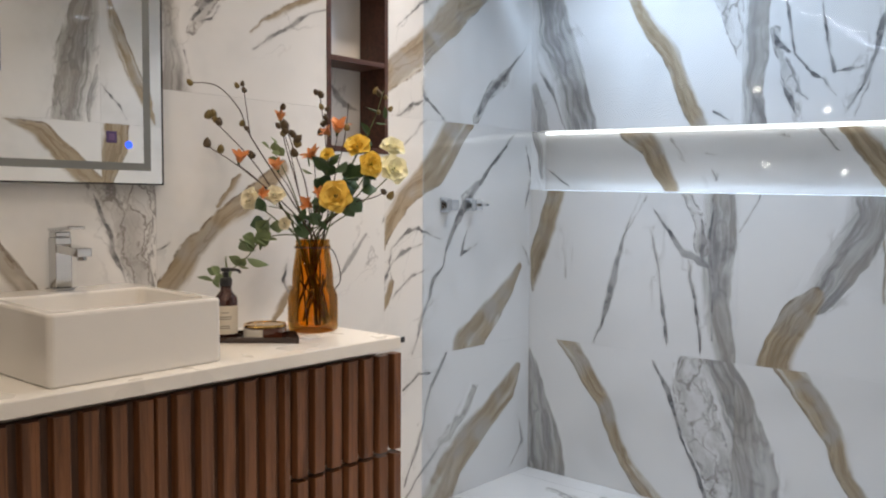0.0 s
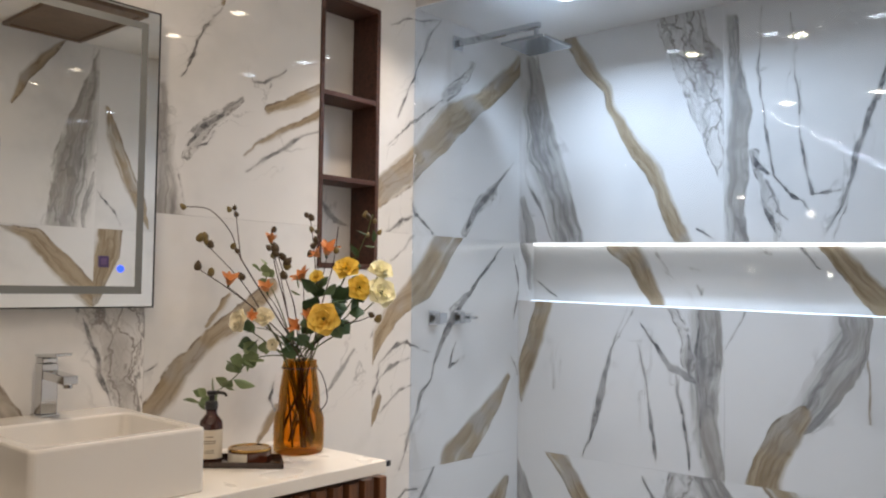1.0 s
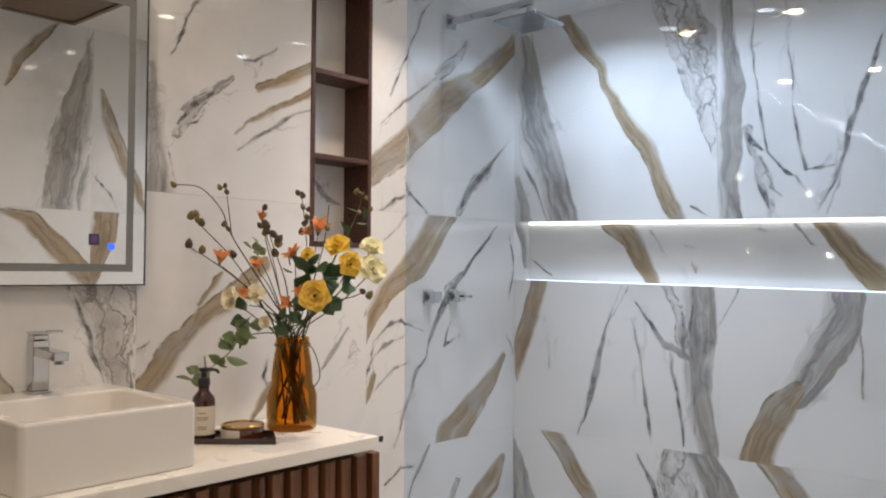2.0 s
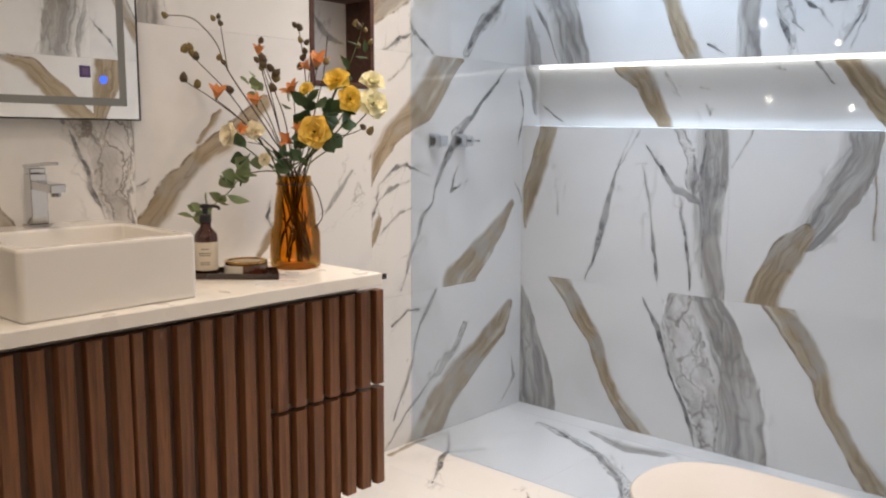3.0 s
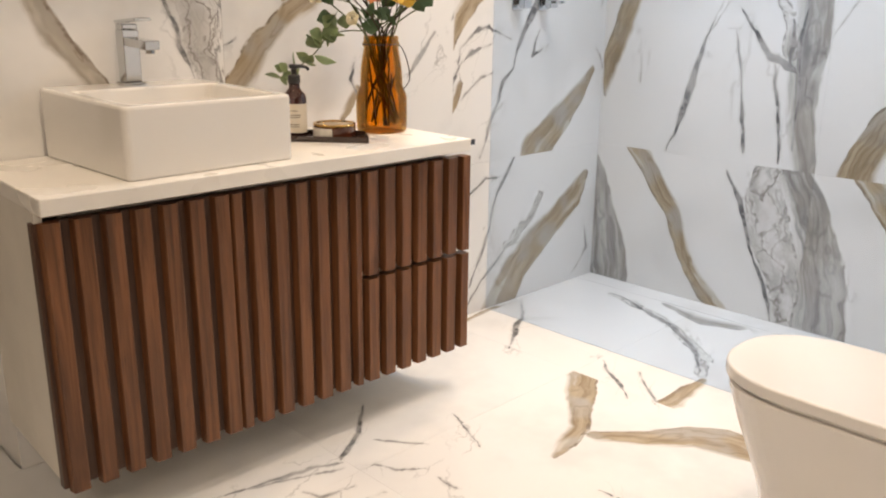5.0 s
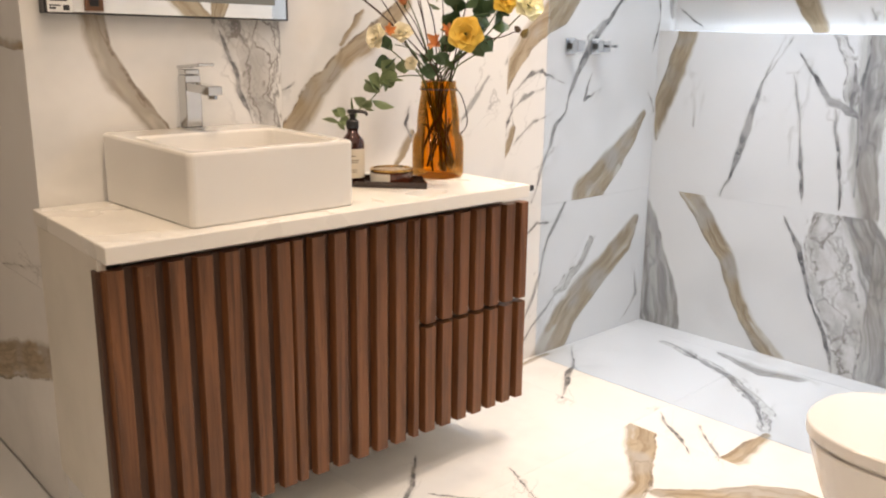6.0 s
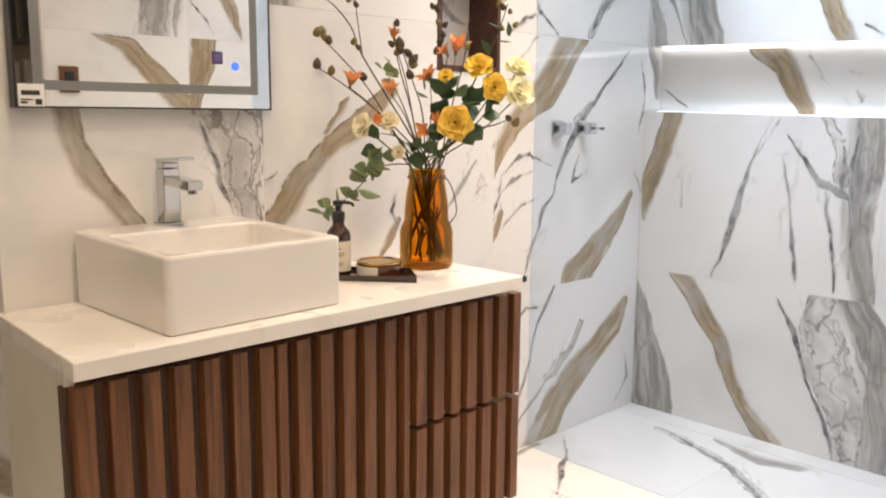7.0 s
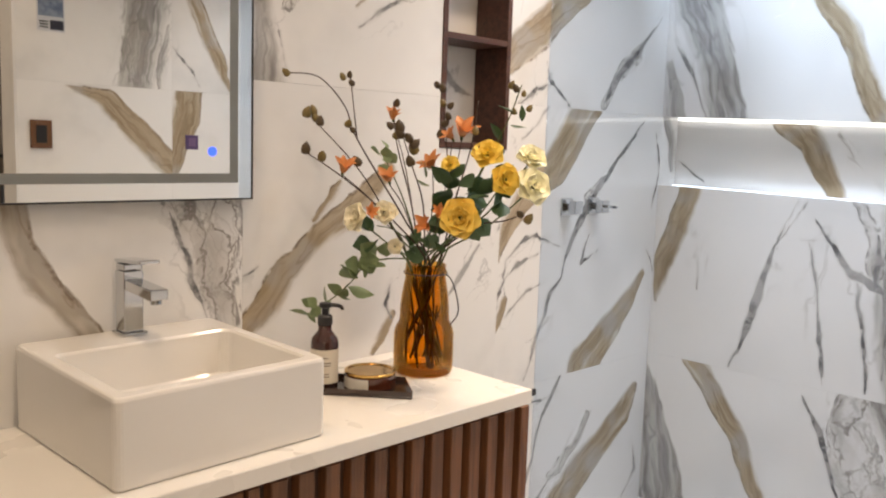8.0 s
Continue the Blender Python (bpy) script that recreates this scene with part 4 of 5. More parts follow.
def sink():
    x0, x1, y0, y1, z0, z1 = -0.216, 0.216, -0.434, 0.0, 0.0, 0.160
    b = bmesh.new()

    def ring(x0, x1, y0, y1, z, r, n=5):
        pts = []
        for cx, cy, s in ((x1 - r, y1 - r, 0), (x0 + r, y1 - r, 1), (x0 + r, y0 + r, 2), (x1 - r, y0 + r, 3)):
            for i in range(n):
                a = math.pi / 2 * (s + i / (n - 1))
                pts.append(b.verts.new((cx + r * math.cos(a), cy + r * math.sin(a), z)))
        return pts

    ix0, ix1, iy0, iy1 = x0 + 0.030, x1 - 0.030, y0 + 0.030, y1 - 0.120
    levels = [ring(x0 + 0.004, x1 - 0.004, y0 + 0.004, y1 - 0.004, z0, 0.012), ring(x0, x1, y0, y1, z0 + 0.005, 0.014),
              ring(x0, x1, y0, y1, z1 - 0.007, 0.014), ring(x0 + 0.002, x1 - 0.002, y0 + 0.002, y1 - 0.002, z1 - 0.002, 0.013),
              ring(x0 + 0.006, x1 - 0.006, y0 + 0.006, y1 - 0.006, z1, 0.012),
              ring(ix0 - 0.004, ix1 + 0.004, iy0 - 0.004, iy1 + 0.004, z1, 0.020), ring(ix0, ix1, iy0, iy1, z1 - 0.005, 0.020),
              ring(ix0 + 0.008, ix1 - 0.008, iy0 + 0.008, iy1 - 0.008, z1 - 0.085, 0.025), ring(ix0 + 0.030, ix1 - 0.030, iy0 + 0.030, iy1 - 0.030, z1 - 0.110, 0.03)]
    for p, q in zip(levels, levels[1:]):
        for i in range(len(p)):
            j = (i + 1) % len(p)
            b.faces.new((p[i], p[j], q[j], q[i]))
    b.faces.new(levels[0][::-1])
    b.faces.new(levels[-1])
    for q in b.verts:
        if q.co.z > 0.1:
            q.co.z += 0.022 * (q.co.y - y0)
    bmesh.ops.recalc_face_normals(b, faces=b.faces[:])
    s = empty("vessel_sink", (-2.158, -0.008, 0.819), 1.6)
    tagged(s, "square white ceramic vessel sink standing on the countertop", "sink")
    part("basin", b, M_CERAMIC, s)
    d = lathe([(0.0, 0.0), (0.022, 0.0), (0.024, 0.003), (0.020, 0.006), (0.0, 0.006)], 24)
    bmesh.ops.translate(d, verts=d.verts[:], vec=((ix0 + ix1) / 2, (iy0 + iy1) / 2, z1 - 0.1095))
    part("drain", d, M_CHROME, s, "round chrome drain", True)


def faucet():
    f = empty("faucet", (-2.157, -0.052, 0.9882))
    tagged(f, "square chrome basin mixer tap with a flat lever", "faucet")
    part("base_plate", box((-0.027, -0.027, 0), (0.027, 0.027, 0.006), 0.0015), M_CHROME, f)
    part("body", box((-0.021, -0.021, 0.006), (0.021, 0.021, 0.135), 0.002), M_CHROME, f)
    b = box((-0.019, -0.135, 0.096), (0.019, -0.0215, 0.118), 0.002)
    for v in b.verts:
        if v.co.y < -0.1:
            v.co.z -= 0.006
    sp = part("spout", b, M_CHROME, f)
    n = lathe([(0.0, 0), (0.010, 0), (0.0115, 0.002), (0.0115, 0.012), (0.0, 0.012)], 20)
    bmesh.ops.translate(n, verts=n.verts[:], vec=(0, -0.120, 0.080))
    part("aerator", n, M_CHROME, sp, smooth=False)
    part("cartridge", box((-0.020, -0.020, 0.1355), (0.020, 0.020, 0.150), 0.003), M_CHROME, f)
    b = box((-0.021, -0.095, 0.1505), (0.021, 0.023, 0.158), 0.0015)
    for v in b.verts:
        v.co.z += max(0.0, -v.co.y) * 0.08
    part("lever", b, M_CHROME, f)


def mirror():
    x0, x1, z0, z1 = -2.484, -1.850, 1.263, 2.122
    m = empty("mirror", ((x0 + x1) / 2, 0, z0))
    tagged(m, "rectangular wall mirror with black edge and inset frosted band", "mirror")
    w, h = (x1 - x0) / 2, z1 - z0
    part("backing", box((-w + 0.004, -0.030, 0.004), (w - 0.004, -0.002, h - 0.004)), M_BLACK, m)
    e = 0.004
    for lo, hi in (((-w, -0.036, 0), (-w + e, -0.003, h)), ((w - e, -0.036, 0), (w, -0.003, h)), ((-w + e, -0.036, 0), (w - e, -0.003, e)), ((-w + e, -0.036, h - e), (w - e, -0.003, h))):
        part("edge", box(lo, hi), M_BLACK, m)
    part("glass", box((-w + e, -0.0345, e), (w - e, -0.0305, h - e)), M_MIRROR, m, "silvered mirror glass")
    o, s = 0.039, 0.021
    y0, y1 = -0.0350, -0.0347
    for lo, hi in (((-w + o, y0, o), (w - o, y1, o + s)), ((-w + o, y0, h - o - s), (w - o, y1, h - o)), ((-w + o, y0, o + s), (-w + o + s, y1, h - o - s)), ((w - o - s, y0, o + s), (w - o, y1, h - o - s))):
        part("frosted_band", box(lo, hi), M_GREYSTRIP, m)
    b = bmesh.new()
    bmesh.ops.create_cone(b, cap_ends=True, segments=28, radius1=0.0105, radius2=0.0105, depth=0.0008, matrix=pose(w - 0.104, -0.0352, 0.109, 90))
    part("touch_key", b, glow("blue_touch_light", (0.03, 0.10, 1.0), 1.6), m, "glowing blue touch switch")


def shelf():
    s = empty("wall_shelf", ((SH_X0 + SH_X1) / 2, 0, SH_Z0))
    tagged(s, "recessed dark walnut wall shelf with open compartments", "shelf")
    w, h = (SH_X1 - SH_X0) / 2 - 0.001, SH_Z1 - SH_Z0
    t = 0.018
    part("side", box((-w, -0.004, 0.001), (-w + t, SH_D, h - 0.001), 0.001, 1), M_SHELFWOOD, s)
    part("side", box((w - t, -0.004, 0.001), (w, SH_D, h - 0.001), 0.001, 1), M_SHELFWOOD, s)
    for z in (0.001, h - t - 0.001):
        part("board", box((-w + t, -0.004, z), (w - t, SH_D, z + t), 0.001, 1), M_SHELFWOOD, s)
    for z in (1.718 - SH_Z0, 2.022 - SH_Z0):
        part("shelf_board", box((-w + t, -0.003, z - t / 2), (w - t, SH_D, z + t / 2), 0.001, 1), M_SHELFWOOD, s)


def valve(x, lever):
    v = empty("shower_valve", (x, 0, 1.208))
    tagged(v, "square chrome shower valve on the tiled wall", "shower valve", "shower valves")
    part("plate", box((-0.030, -0.008, -0.030), (0.030, -0.001, 0.030), 0.0015), M_CHROME, v)
    part("stem", box((-0.012, -0.030, -0.012), (0.012, -0.008, 0.012), 0.001), M_CHROME, v)
    part("knob", box((-0.022, -0.058, -0.022), (0.022, -0.030, 0.022), 0.002), M_CHROME, v)
    if lever:
        part("lever", box((-0.006, -0.105, -0.004), (0.006, -0.058, 0.006), 0.001), M_CHROME, v)


def shower_head():
    s = empty("rain_shower", (-0.46, 0, 2.36))
    tagged(s, "square chrome rain shower head on a straight wall arm", "shower head")
    part("wall_plate", box((-0.030, -0.010, -0.030), (0.030, -0.001, 0.030), 0.002), M_CHROME, s)
    part("arm", box((-0.012, -0.42, -0.012), (0.012, -0.010, 0.012), 0.002), M_CHROME, s)
    part("drop_pipe", tube([(0, -0.405, -0.012), (0, -0.405, -0.03), (0, -0.405, -0.060)], (0.010, 0.010)), M_CHROME, s)
    h = part("head", box((-0.10, -0.505, -0.084), (0.10, -0.305, -0.072), 0.002), M_CHROME, s)
    part("collar", lathe([(0.0, -0.0715), (0.020, -0.0715), (0.016, -0.058), (0.0, -0.058)], 20), M_CHROME, h).location = (0, -0.405, 0)
    rub = surface("nozzle_rubber", (0.10, 0.11, 0.12), 0.5)
    nz = bmesh.new()
    for i in range(12):
        for j in range(12):
            bmesh.ops.create_cone(nz, cap_ends=True, segments=6, radius1=0.0022, radius2=0.003, depth=0.003, matrix=pose(-0.085 + i * 0.01545, -0.49 + j * 0.01545, -0.0856))
    tagged(part("nozzles", nz, rub, h, "rows of small grey rubber nozzles"), kind="stuff")


def toilet():
    t = empty("toilet", (-1.303, SOUTH, 0))
    tagged(t, "white ceramic back-to-wall toilet with closed slim lid", "toilet")
    b = bmesh.new()
    rings = []
    for z, wid, front, back in ((0.0, 0.145, 0.49, 0.0), (0.02, 0.15, 0.50, 0.0), (0.15, 0.165, 0.535, 0.0), (0.28, 0.178, 0.592, 0.0), (0.36, 0.187, 0.620, 0.0), (0.380, 0.189, 0.625, 0.0), (0.384, 0.187, 0.621, 0.0)):
        rings.append([b.verts.new((x, y, z)) for x, y in stadium(-wid, wid, back + 0.003, front, 24)])
    for p, q in zip(rings, rings[1:]):
        for i in range(len(p)):
            j = (i + 1) % len(p)
            b.faces.new((p[i], p[j], q[j], q[i]))
    b.faces.new(rings[0][::-1])
    b.faces.new(rings[-1])
    bmesh.ops.recalc_face_normals(b, faces=b.faces[:])
    part("bowl", b, M_WC, t)
    part("seat", prism(stadium(-0.180, 0.180, 0.14, 0.612, 28), 0.3842, 0.3935, 0.002), M_WC, t)
    part("lid", prism(stadium(-0.192, 0.192, 0.136, 0.634, 28), 0.3938, 0.424, 0.006, 3), M_WC, t, "closed white toilet lid")
    for x in (-0.1, 0.1):
        h = lathe([(0.0, 0), (0.012, 0), (0.012, 0.012), (0.0, 0.014)], 16)
        part("hinge", h, M_CHROME, t).location = (x, 0.110, 0.384)


def downlight(x, y, z, lens, label):
    d = empty("downlight", (x, y, z))
    tagged(d, label, "downlight", "ceiling downlights")
    part("ring", lathe([(0.036, -0.001), (0.047, -0.001), (0.048, -0.004), (0.045, -0.007), (0.037, -0.006), (0.036, -0.001)], 28), surface_white, d, smooth=True)
    part("lens", lathe([(0.0, -0.0015), (0.0355, -0.0015), (0.0355, -0.003), (0.0, -0.003)], 24), lens, d)


surface_white = surface("white_trim", (0.8, 0.8, 0.78), 0.4)
vanity()
countertop()
sink()
faucet()
mirror()
shelf()
valve(-0.592, False)
valve(-0.435, True)
shower_head()
toilet()
for sx, sy in SHOWER_SPOTS:
    downlight(sx, sy, DROP, M_LED_SPOT, "small round cool white downlight in the shower ceiling")
for sx, sy in ROOM_SPOTS:
    downlight(sx, sy, CEIL, M_LED_WARM, "small round warm downlight in the ceiling")


# ---- things on the counter ----
VASE = (-1.445, -0.205, 0.819)
HEART = (-1.414, -0.172, 0.819)     # bouquet origin, a little behind the vase to fit the camera's view
M_AMBER = clear_glass("amber_glass", (0.945, 0.69, 0.29))
M_WIRE = surface("black_wire", (0.03, 0.028, 0.026), 0.45)
M_STEM = surface("brown_stem", (0.060, 0.030, 0.018), 0.6, vary=0.4, scale=60)
M_STEM_GREEN = surface("green_stem", (0.10, 0.13, 0.04), 0.6, vary=0.3, scale=60)
M_LEAF = surface("leaf_dark_green", (0.035, 0.075, 0.028), 0.5, second=(0.060, 0.115, 0.045), scale=40)
M_LEAF_PALE = surface("leaf_grey_green", (0.27, 0.33, 0.17), 0.55, second=(0.17, 0.24, 0.11), scale=40)
M_YELLOW = surface("petal_yellow", (0.98, 0.82, 0.18), 0.55, second=(0.98, 0.66, 0.10), scale=25)
M_GOLDEN = surface("petal_golden", (0.96, 0.76, 0.20), 0.55, second=(0.90, 0.60, 0.09), scale=25)
M_CREAM = surface("petal_cream", (0.97, 0.94, 0.62), 0.55, second=(0.97, 0.94, 0.76), scale=25)
M_PEACH = surface("petal_peach", (0.96, 0.92, 0.78), 0.55, second=(0.96, 0.88, 0.64), scale=25)
M_ORANGE = surface("petal_orange", (0.74, 0.26, 0.08), 0.55, second=(0.60, 0.29, 0.11), scale=30)
M_BUD = surface("bud_brown", (0.085, 0.060, 0.022), 0.5, second=(0.055, 0.030, 0.016), scale=50)
M_BUD_OLIVE = surface("bud_olive", (0.24, 0.18, 0.05), 0.5, second=(0.10, 0.065, 0.025), scale=50)


def vase():
    v = empty("vase", VASE)
    tagged(v, "amber glass bottle vase with a black wire handle on the counter", "vase")
    prof = [(0.0, 0.0), (0.066, 0.0), (0.074, 0.004), (0.077, 0.014), (0.0775, 0.06), (0.077, 0.110), (0.073, 0.128), (0.0655, 0.140), (0.064, 0.152), (0.063, 0.185), (0.060, 0.215),
            (0.0545, 0.250), (0.0515, 0.268), (0.0545, 0.272), (0.0545, 0.284), (0.0515, 0.287), (0.0520, 0.300), (0.0495, 0.303), (0.0475, 0.300),
            (0.0475, 0.270), (0.0505, 0.250), (0.0560, 0.215), (0.0595, 0.185), (0.0605, 0.150), (0.0695, 0.126), (0.0735, 0.108), (0.0740, 0.06), (0.0735, 0.026), (0.066, 0.018), (0.0, 0.018)]
    part("glass_body", lathe([(r, 0.935 * z) for r, z in prof], 56), M_AMBER, v, "amber glass body", True)
    w = tube([(0.0535, -0.02, 0.259), (0.066, -0.018, 0.248), (0.079, -0.012, 0.215), (0.087, -0.008, 0.175), (0.084, -0.006, 0.150), (0.068, -0.004, 0.128), (0.0665, -0.004, 0.120)], (0.0018, 0.0018), 6)
    part("wire_handle", w, M_WIRE, v, "thin black wire handle", True)
    part("wire_ring", tube([(0.0562 * math.cos(a), 0.0562 * math.sin(a), 0.2590) for a in [math.pi * i / 10 for i in range(21)]], (0.0015, 0.0015), 6, None, 1), M_WIRE, v, smooth=True)
    back = tube([(0.068, 0.002, 0.120), (0.062, 0.046, 0.126), (0.040, 0.071, 0.130), (0.014, 0.080, 0.132)], (0.0018, 0.0018), 6)
    part("wire_handle", back, M_WIRE, v, "thin black wire handle", True)
    part("grip", tube([(0.020, 0.080, 0.132), (0.0, 0.082, 0.1315), (-0.026, 0.080, 0.132)], (0.0045, 0.0045), 8), M_WIRE, v, "short black grip on the wire", True)
    v.matrix_basis = pose(*VASE, 0, 0, -48.7)


def petal_mesh(name, cup=0.34, curl=0.20, wide=0.72, material=None, n=5):
    b = bmesh.new()
    grid = []
    for j in range(n + 1):
        t = j / n
        w = wide * (0.25 + 0.75 * math.sin(math.pi * min(1.0, 0.10 + 0.72 * t)))
        if j == n:
            w *= 0.72
        row = []
        for i in range(n + 1):
            u = 2 * i / n - 1
            y = 0.8 * cup * (1 - u * u) * math.sin(math.pi * 0.5 * min(1, t * 1.3)) + curl * t ** 3
            row.append(b.verts.new((u * w, y, t - 0.10 * u * u * t)))
        grid.append(row)
    for p, q in zip(grid, grid[1:]):
        for i in range(n):
            b.faces.new((p[i], p[i + 1], q[i + 1], q[i]))
    me = bpy.data.meshes.new(name)
    b.to_mesh(me)
    b.free()
    for poly in me.polygons:
        poly.use_smooth = True
    me.materials.append(material)
    return me


def leaf_mesh(name, material, round_leaf):
    b = bmesh.new()
    grid = []
    for j in range(6):
        t = j / 5
        w = (0.42 if round_leaf else 0.27) * max(0.03, math.sin(math.pi * t ** (0.85 if round_leaf else 0.75)))
        grid.append([b.verts.new((u * w, 0.10 * abs(u) * w * 3 + 0.14 * t * t, t)) for u in (-1, -0.5, 0, 0.5, 1)])
    for p, q in zip(grid, grid[1:]):
        for i in range(4):
            b.faces.new((p[i], p[i + 1], q[i + 1], q[i]))
    me = bpy.data.meshes.new(name)
    b.to_mesh(me)
    b.free()
    for poly in me.polygons:
        poly.use_smooth = True
    me.materials.append(material)
    return me


def bouquet():
    rnd = random.Random(7)
    q = empty("bouquet", HEART, -48.7)
    tagged(q, "loose bouquet of yellow and cream roses with budded twigs", "flowers")
    meshes = {}
    for key, mat in (("yellow", M_YELLOW), ("golden", M_GOLDEN), ("cream", M_CREAM), ("peach", M_PEACH)):
        meshes[key] = petal_mesh("petal_" + key, material=mat)
    orange = petal_mesh("petal_orange", 0.18, 0.30, 0.26, M_ORANGE)
    leaf_d, leaf_p = leaf_mesh("leaf_dark", M_LEAF, False), leaf_mesh("leaf_pale", M_LEAF_PALE, True)
    leaf_r = leaf_mesh("leaf_round", M_LEAF, True)
    bb = lathe([(0.0, 0.0), (0.34, 0.12), (0.42, 0.42), (0.33, 0.78), (0.12, 1.02), (0.0, 1.15)], 10)
    bud_me = {}
    for key, mat in (("bud", M_BUD), ("olive", M_BUD_OLIVE)):
        me = bpy.data.meshes.new(key)
        bb.to_mesh(me)
        for poly in me.polygons:
            poly.use_smooth = True
        me.materials.append(mat)
        bud_me[key] = me
    bb.free()

    def lean(p):
        """Bends a bouquet point out from the wall, scaled to fit the camera's view."""
        a, dep, h = p
        f = min(1.0, max(0.0, (h - 0.27) / 0.16))
        dep = dep - f * (0.10 + 0.28 * abs(a)) - 0.045 * (1 - f)
        h -= 0.065 * h * (1 - f)
        k = 1 + dep / 2.66
        return Vector((a * (1 + f * (k - 1)) + 0.030 * f, dep, h if f == 0 else 0.392 + (h - 0.392) * (1 + f * (k - 1)) - 0.012 * f))

    def child(name, me, parent, m, label=""):
        ob = new(name, me)
        ob.parent = parent
        ob.matrix_basis = m
        if label:
            tagged(ob, label)
        return ob

    def aim(place, towards, roll, size):
        d = Vector(towards).normalized()
        rot = d.to_track_quat("Z", "Y").to_matrix().to_4x4() @ Matrix.Rotation(roll, 4, "Z")
        return Matrix.Translation(lean(place)) @ rot @ Matrix.Scale(size, 4)

    def rose(x, z, depth, r, key, towards=(0, -1, 0.35), rings=((3, 2, 0.50), (4, 9, 0.62), (5, 24, 0.80), (5, 44, 0.96), (5, 66, 1.02)), label="yellow rose"):
        b = lathe([(0.0, -0.10), (0.14, -0.05), (0.22, 0.05), (0.24, 0.16), (0.0, 0.20)], 12)
        f = part("rose", b, M_STEM_GREEN, q, label)
        f.matrix_basis = aim((x, depth, z), towards, rnd.random() * 6, r * 0.69)
        for k, (n, open_deg, size) in enumerate(rings):
            for i in range(n):
                a = 2 * math.pi * (i + 0.37 * k) / n + rnd.uniform(-0.15, 0.15)
                o = radians(open_deg + rnd.uniform(-7, 7))
                base = 0.02 + 0.045 * k
                m = Matrix.Rotation(a, 4, "Z") @ Matrix.Translation((0, base, 0.05)) @ Matrix.Rotation(-o, 4, "X") @ Matrix.Diagonal((size * 1.05, size, size, 1))
                child("petal", meshes[key], f, m)
        return f

    def blossom(x, z, depth, r, towards):
        f = part("orange_blossom", lathe([(0.0, -0.3), (0.08, -0.2), (0.10, 0.0), (0.0, 0.1)], 8), M_STEM_GREEN, q, "small orange lily-like blossom")
        f.matrix_basis = aim((x, depth, z), towards, rnd.random() * 6, r)
        for i in range(6):
            m = Matrix.Rotation(2 * math.pi * i / 6, 4, "Z") @ Matrix.Rotation(-radians(rnd.uniform(8, 34)), 4, "X") @ Matrix.Scale(rnd.uniform(0.85, 1.15), 4)
            child("petal", orange, f, m)

    def stem(points, r0=0.0026, r1=0.0013, mat=None, label="thin brown twig", cut=False):
        points = list(points)
        if points[0][2] < 0.05 and not cut:
            a, far = rnd.uniform(0, 6.28), rnd.uniform(0.045, 0.064)
            points[0] = (far * math.cos(a), far * math.sin(a), 0.024)
            b = a + math.pi + rnd.uniform(-0.9, 0.9)
            points[1] = (points[1][0] + 0.026 * math.cos(b), points[1][1] + 0.026 * math.sin(b), 0.285)
        return part("stem", tube([lean(p) for p in points], (r0, r1), 6), mat or M_STEM, q, label, True)

    def buds(s, places, size, key="bud"):
        for x, y, z in places:
            d = (rnd.uniform(-0.7, 0.7), rnd.uniform(-0.6, 0.3), rnd.uniform(0.5, 1.0))
            k = size * rnd.uniform(0.85, 1.2)
            child("bud", bud_me[key if rnd.random() < 0.75 else ("olive" if key == "bud" else "bud")], s, aim((x, y, z - 0.3 * k), d, 0, k))

    def leaves(s, places, size, me, spread=1.0):
        for x, y, z in places:
            d = (rnd.uniform(-1, 1) * spread, rnd.uniform(-0.9, 0.2), rnd.uniform(-0.5, 0.9))
            child("leaf", me, s, aim((x, y, z), d, rnd.uniform(0, 6.28), size * rnd.uniform(0.8, 1.25)))

    # budded twigs fanning out of the neck
    s = stem([(0.03, 0.02, 0.02), (0.0, 0.0, 0.29), (-0.065, 0.0, 0.40), (-0.200, -0.01, 0.615), (-0.235, 0.0, 0.70), (-0.300, 0.0, 0.772), (-0.374, 0.0, 0.782)])
    buds(s, [(-0.374, 0, 0.780)], 0.024, "olive")
    buds(s, [(-0.205, -0.01, 0.64), (-0.230, 0, 0.655)], 0.020)
    s = stem([(-0.201, -0.01, 0.615), (-0.212, -0.01, 0.70), (-0.222, -0.01, 0.785)], 0.0016, 0.0010)
    buds(s, [(-0.224, -0.01, 0.775), (-0.213, -0.015, 0.757), (-0.235, -0.01, 0.770)], 0.019, "olive")
    s = stem([(0.02, 0.03, 0.02), (-0.01, 0.01, 0.29), (-0.115, 0.01, 0.41), (-0.200, 0.02, 0.54), (-0.325, 0.02, 0.675)])
    buds(s, [(-0.335, 0.02, 0.677), (-0.312, 0.02, 0.682), (-0.298, 0.01, 0.655), (-0.303, 0.02, 0.665), (-0.195, 0.02, 0.555)], 0.026, "olive")
    s = stem([(0.035, -0.02, 0.02), (0.0, -0.01, 0.29), (-0.10, -0.02, 0.41), (-0.230, -0.03, 0.52), (-0.326, -0.03, 0.585)])
    buds(s, [(-0.328, -0.03, 0.588), (-0.288, -0.03, 0.572)], 0.024)
    s = stem([(-0.02, 0.03, 0.02), (-0.01, 0.02, 0.29), (-0.065, 0.03, 0.45), (-0.105, 0.03, 0.60), (-0.117, 0.03, 0.71)])
    buds(s, [(-0.110, 0.03, 0.705), (-0.115, 0.03, 0.648), (-0.112, 0.03, 0.625)], 0.023)
    s = stem([(0.02, -0.03, 0.03), (0.0, -0.02, 0.29), (-0.03, -0.03, 0.45), (-0.06, -0.03, 0.55), (-0.092, -0.03, 0.645)])
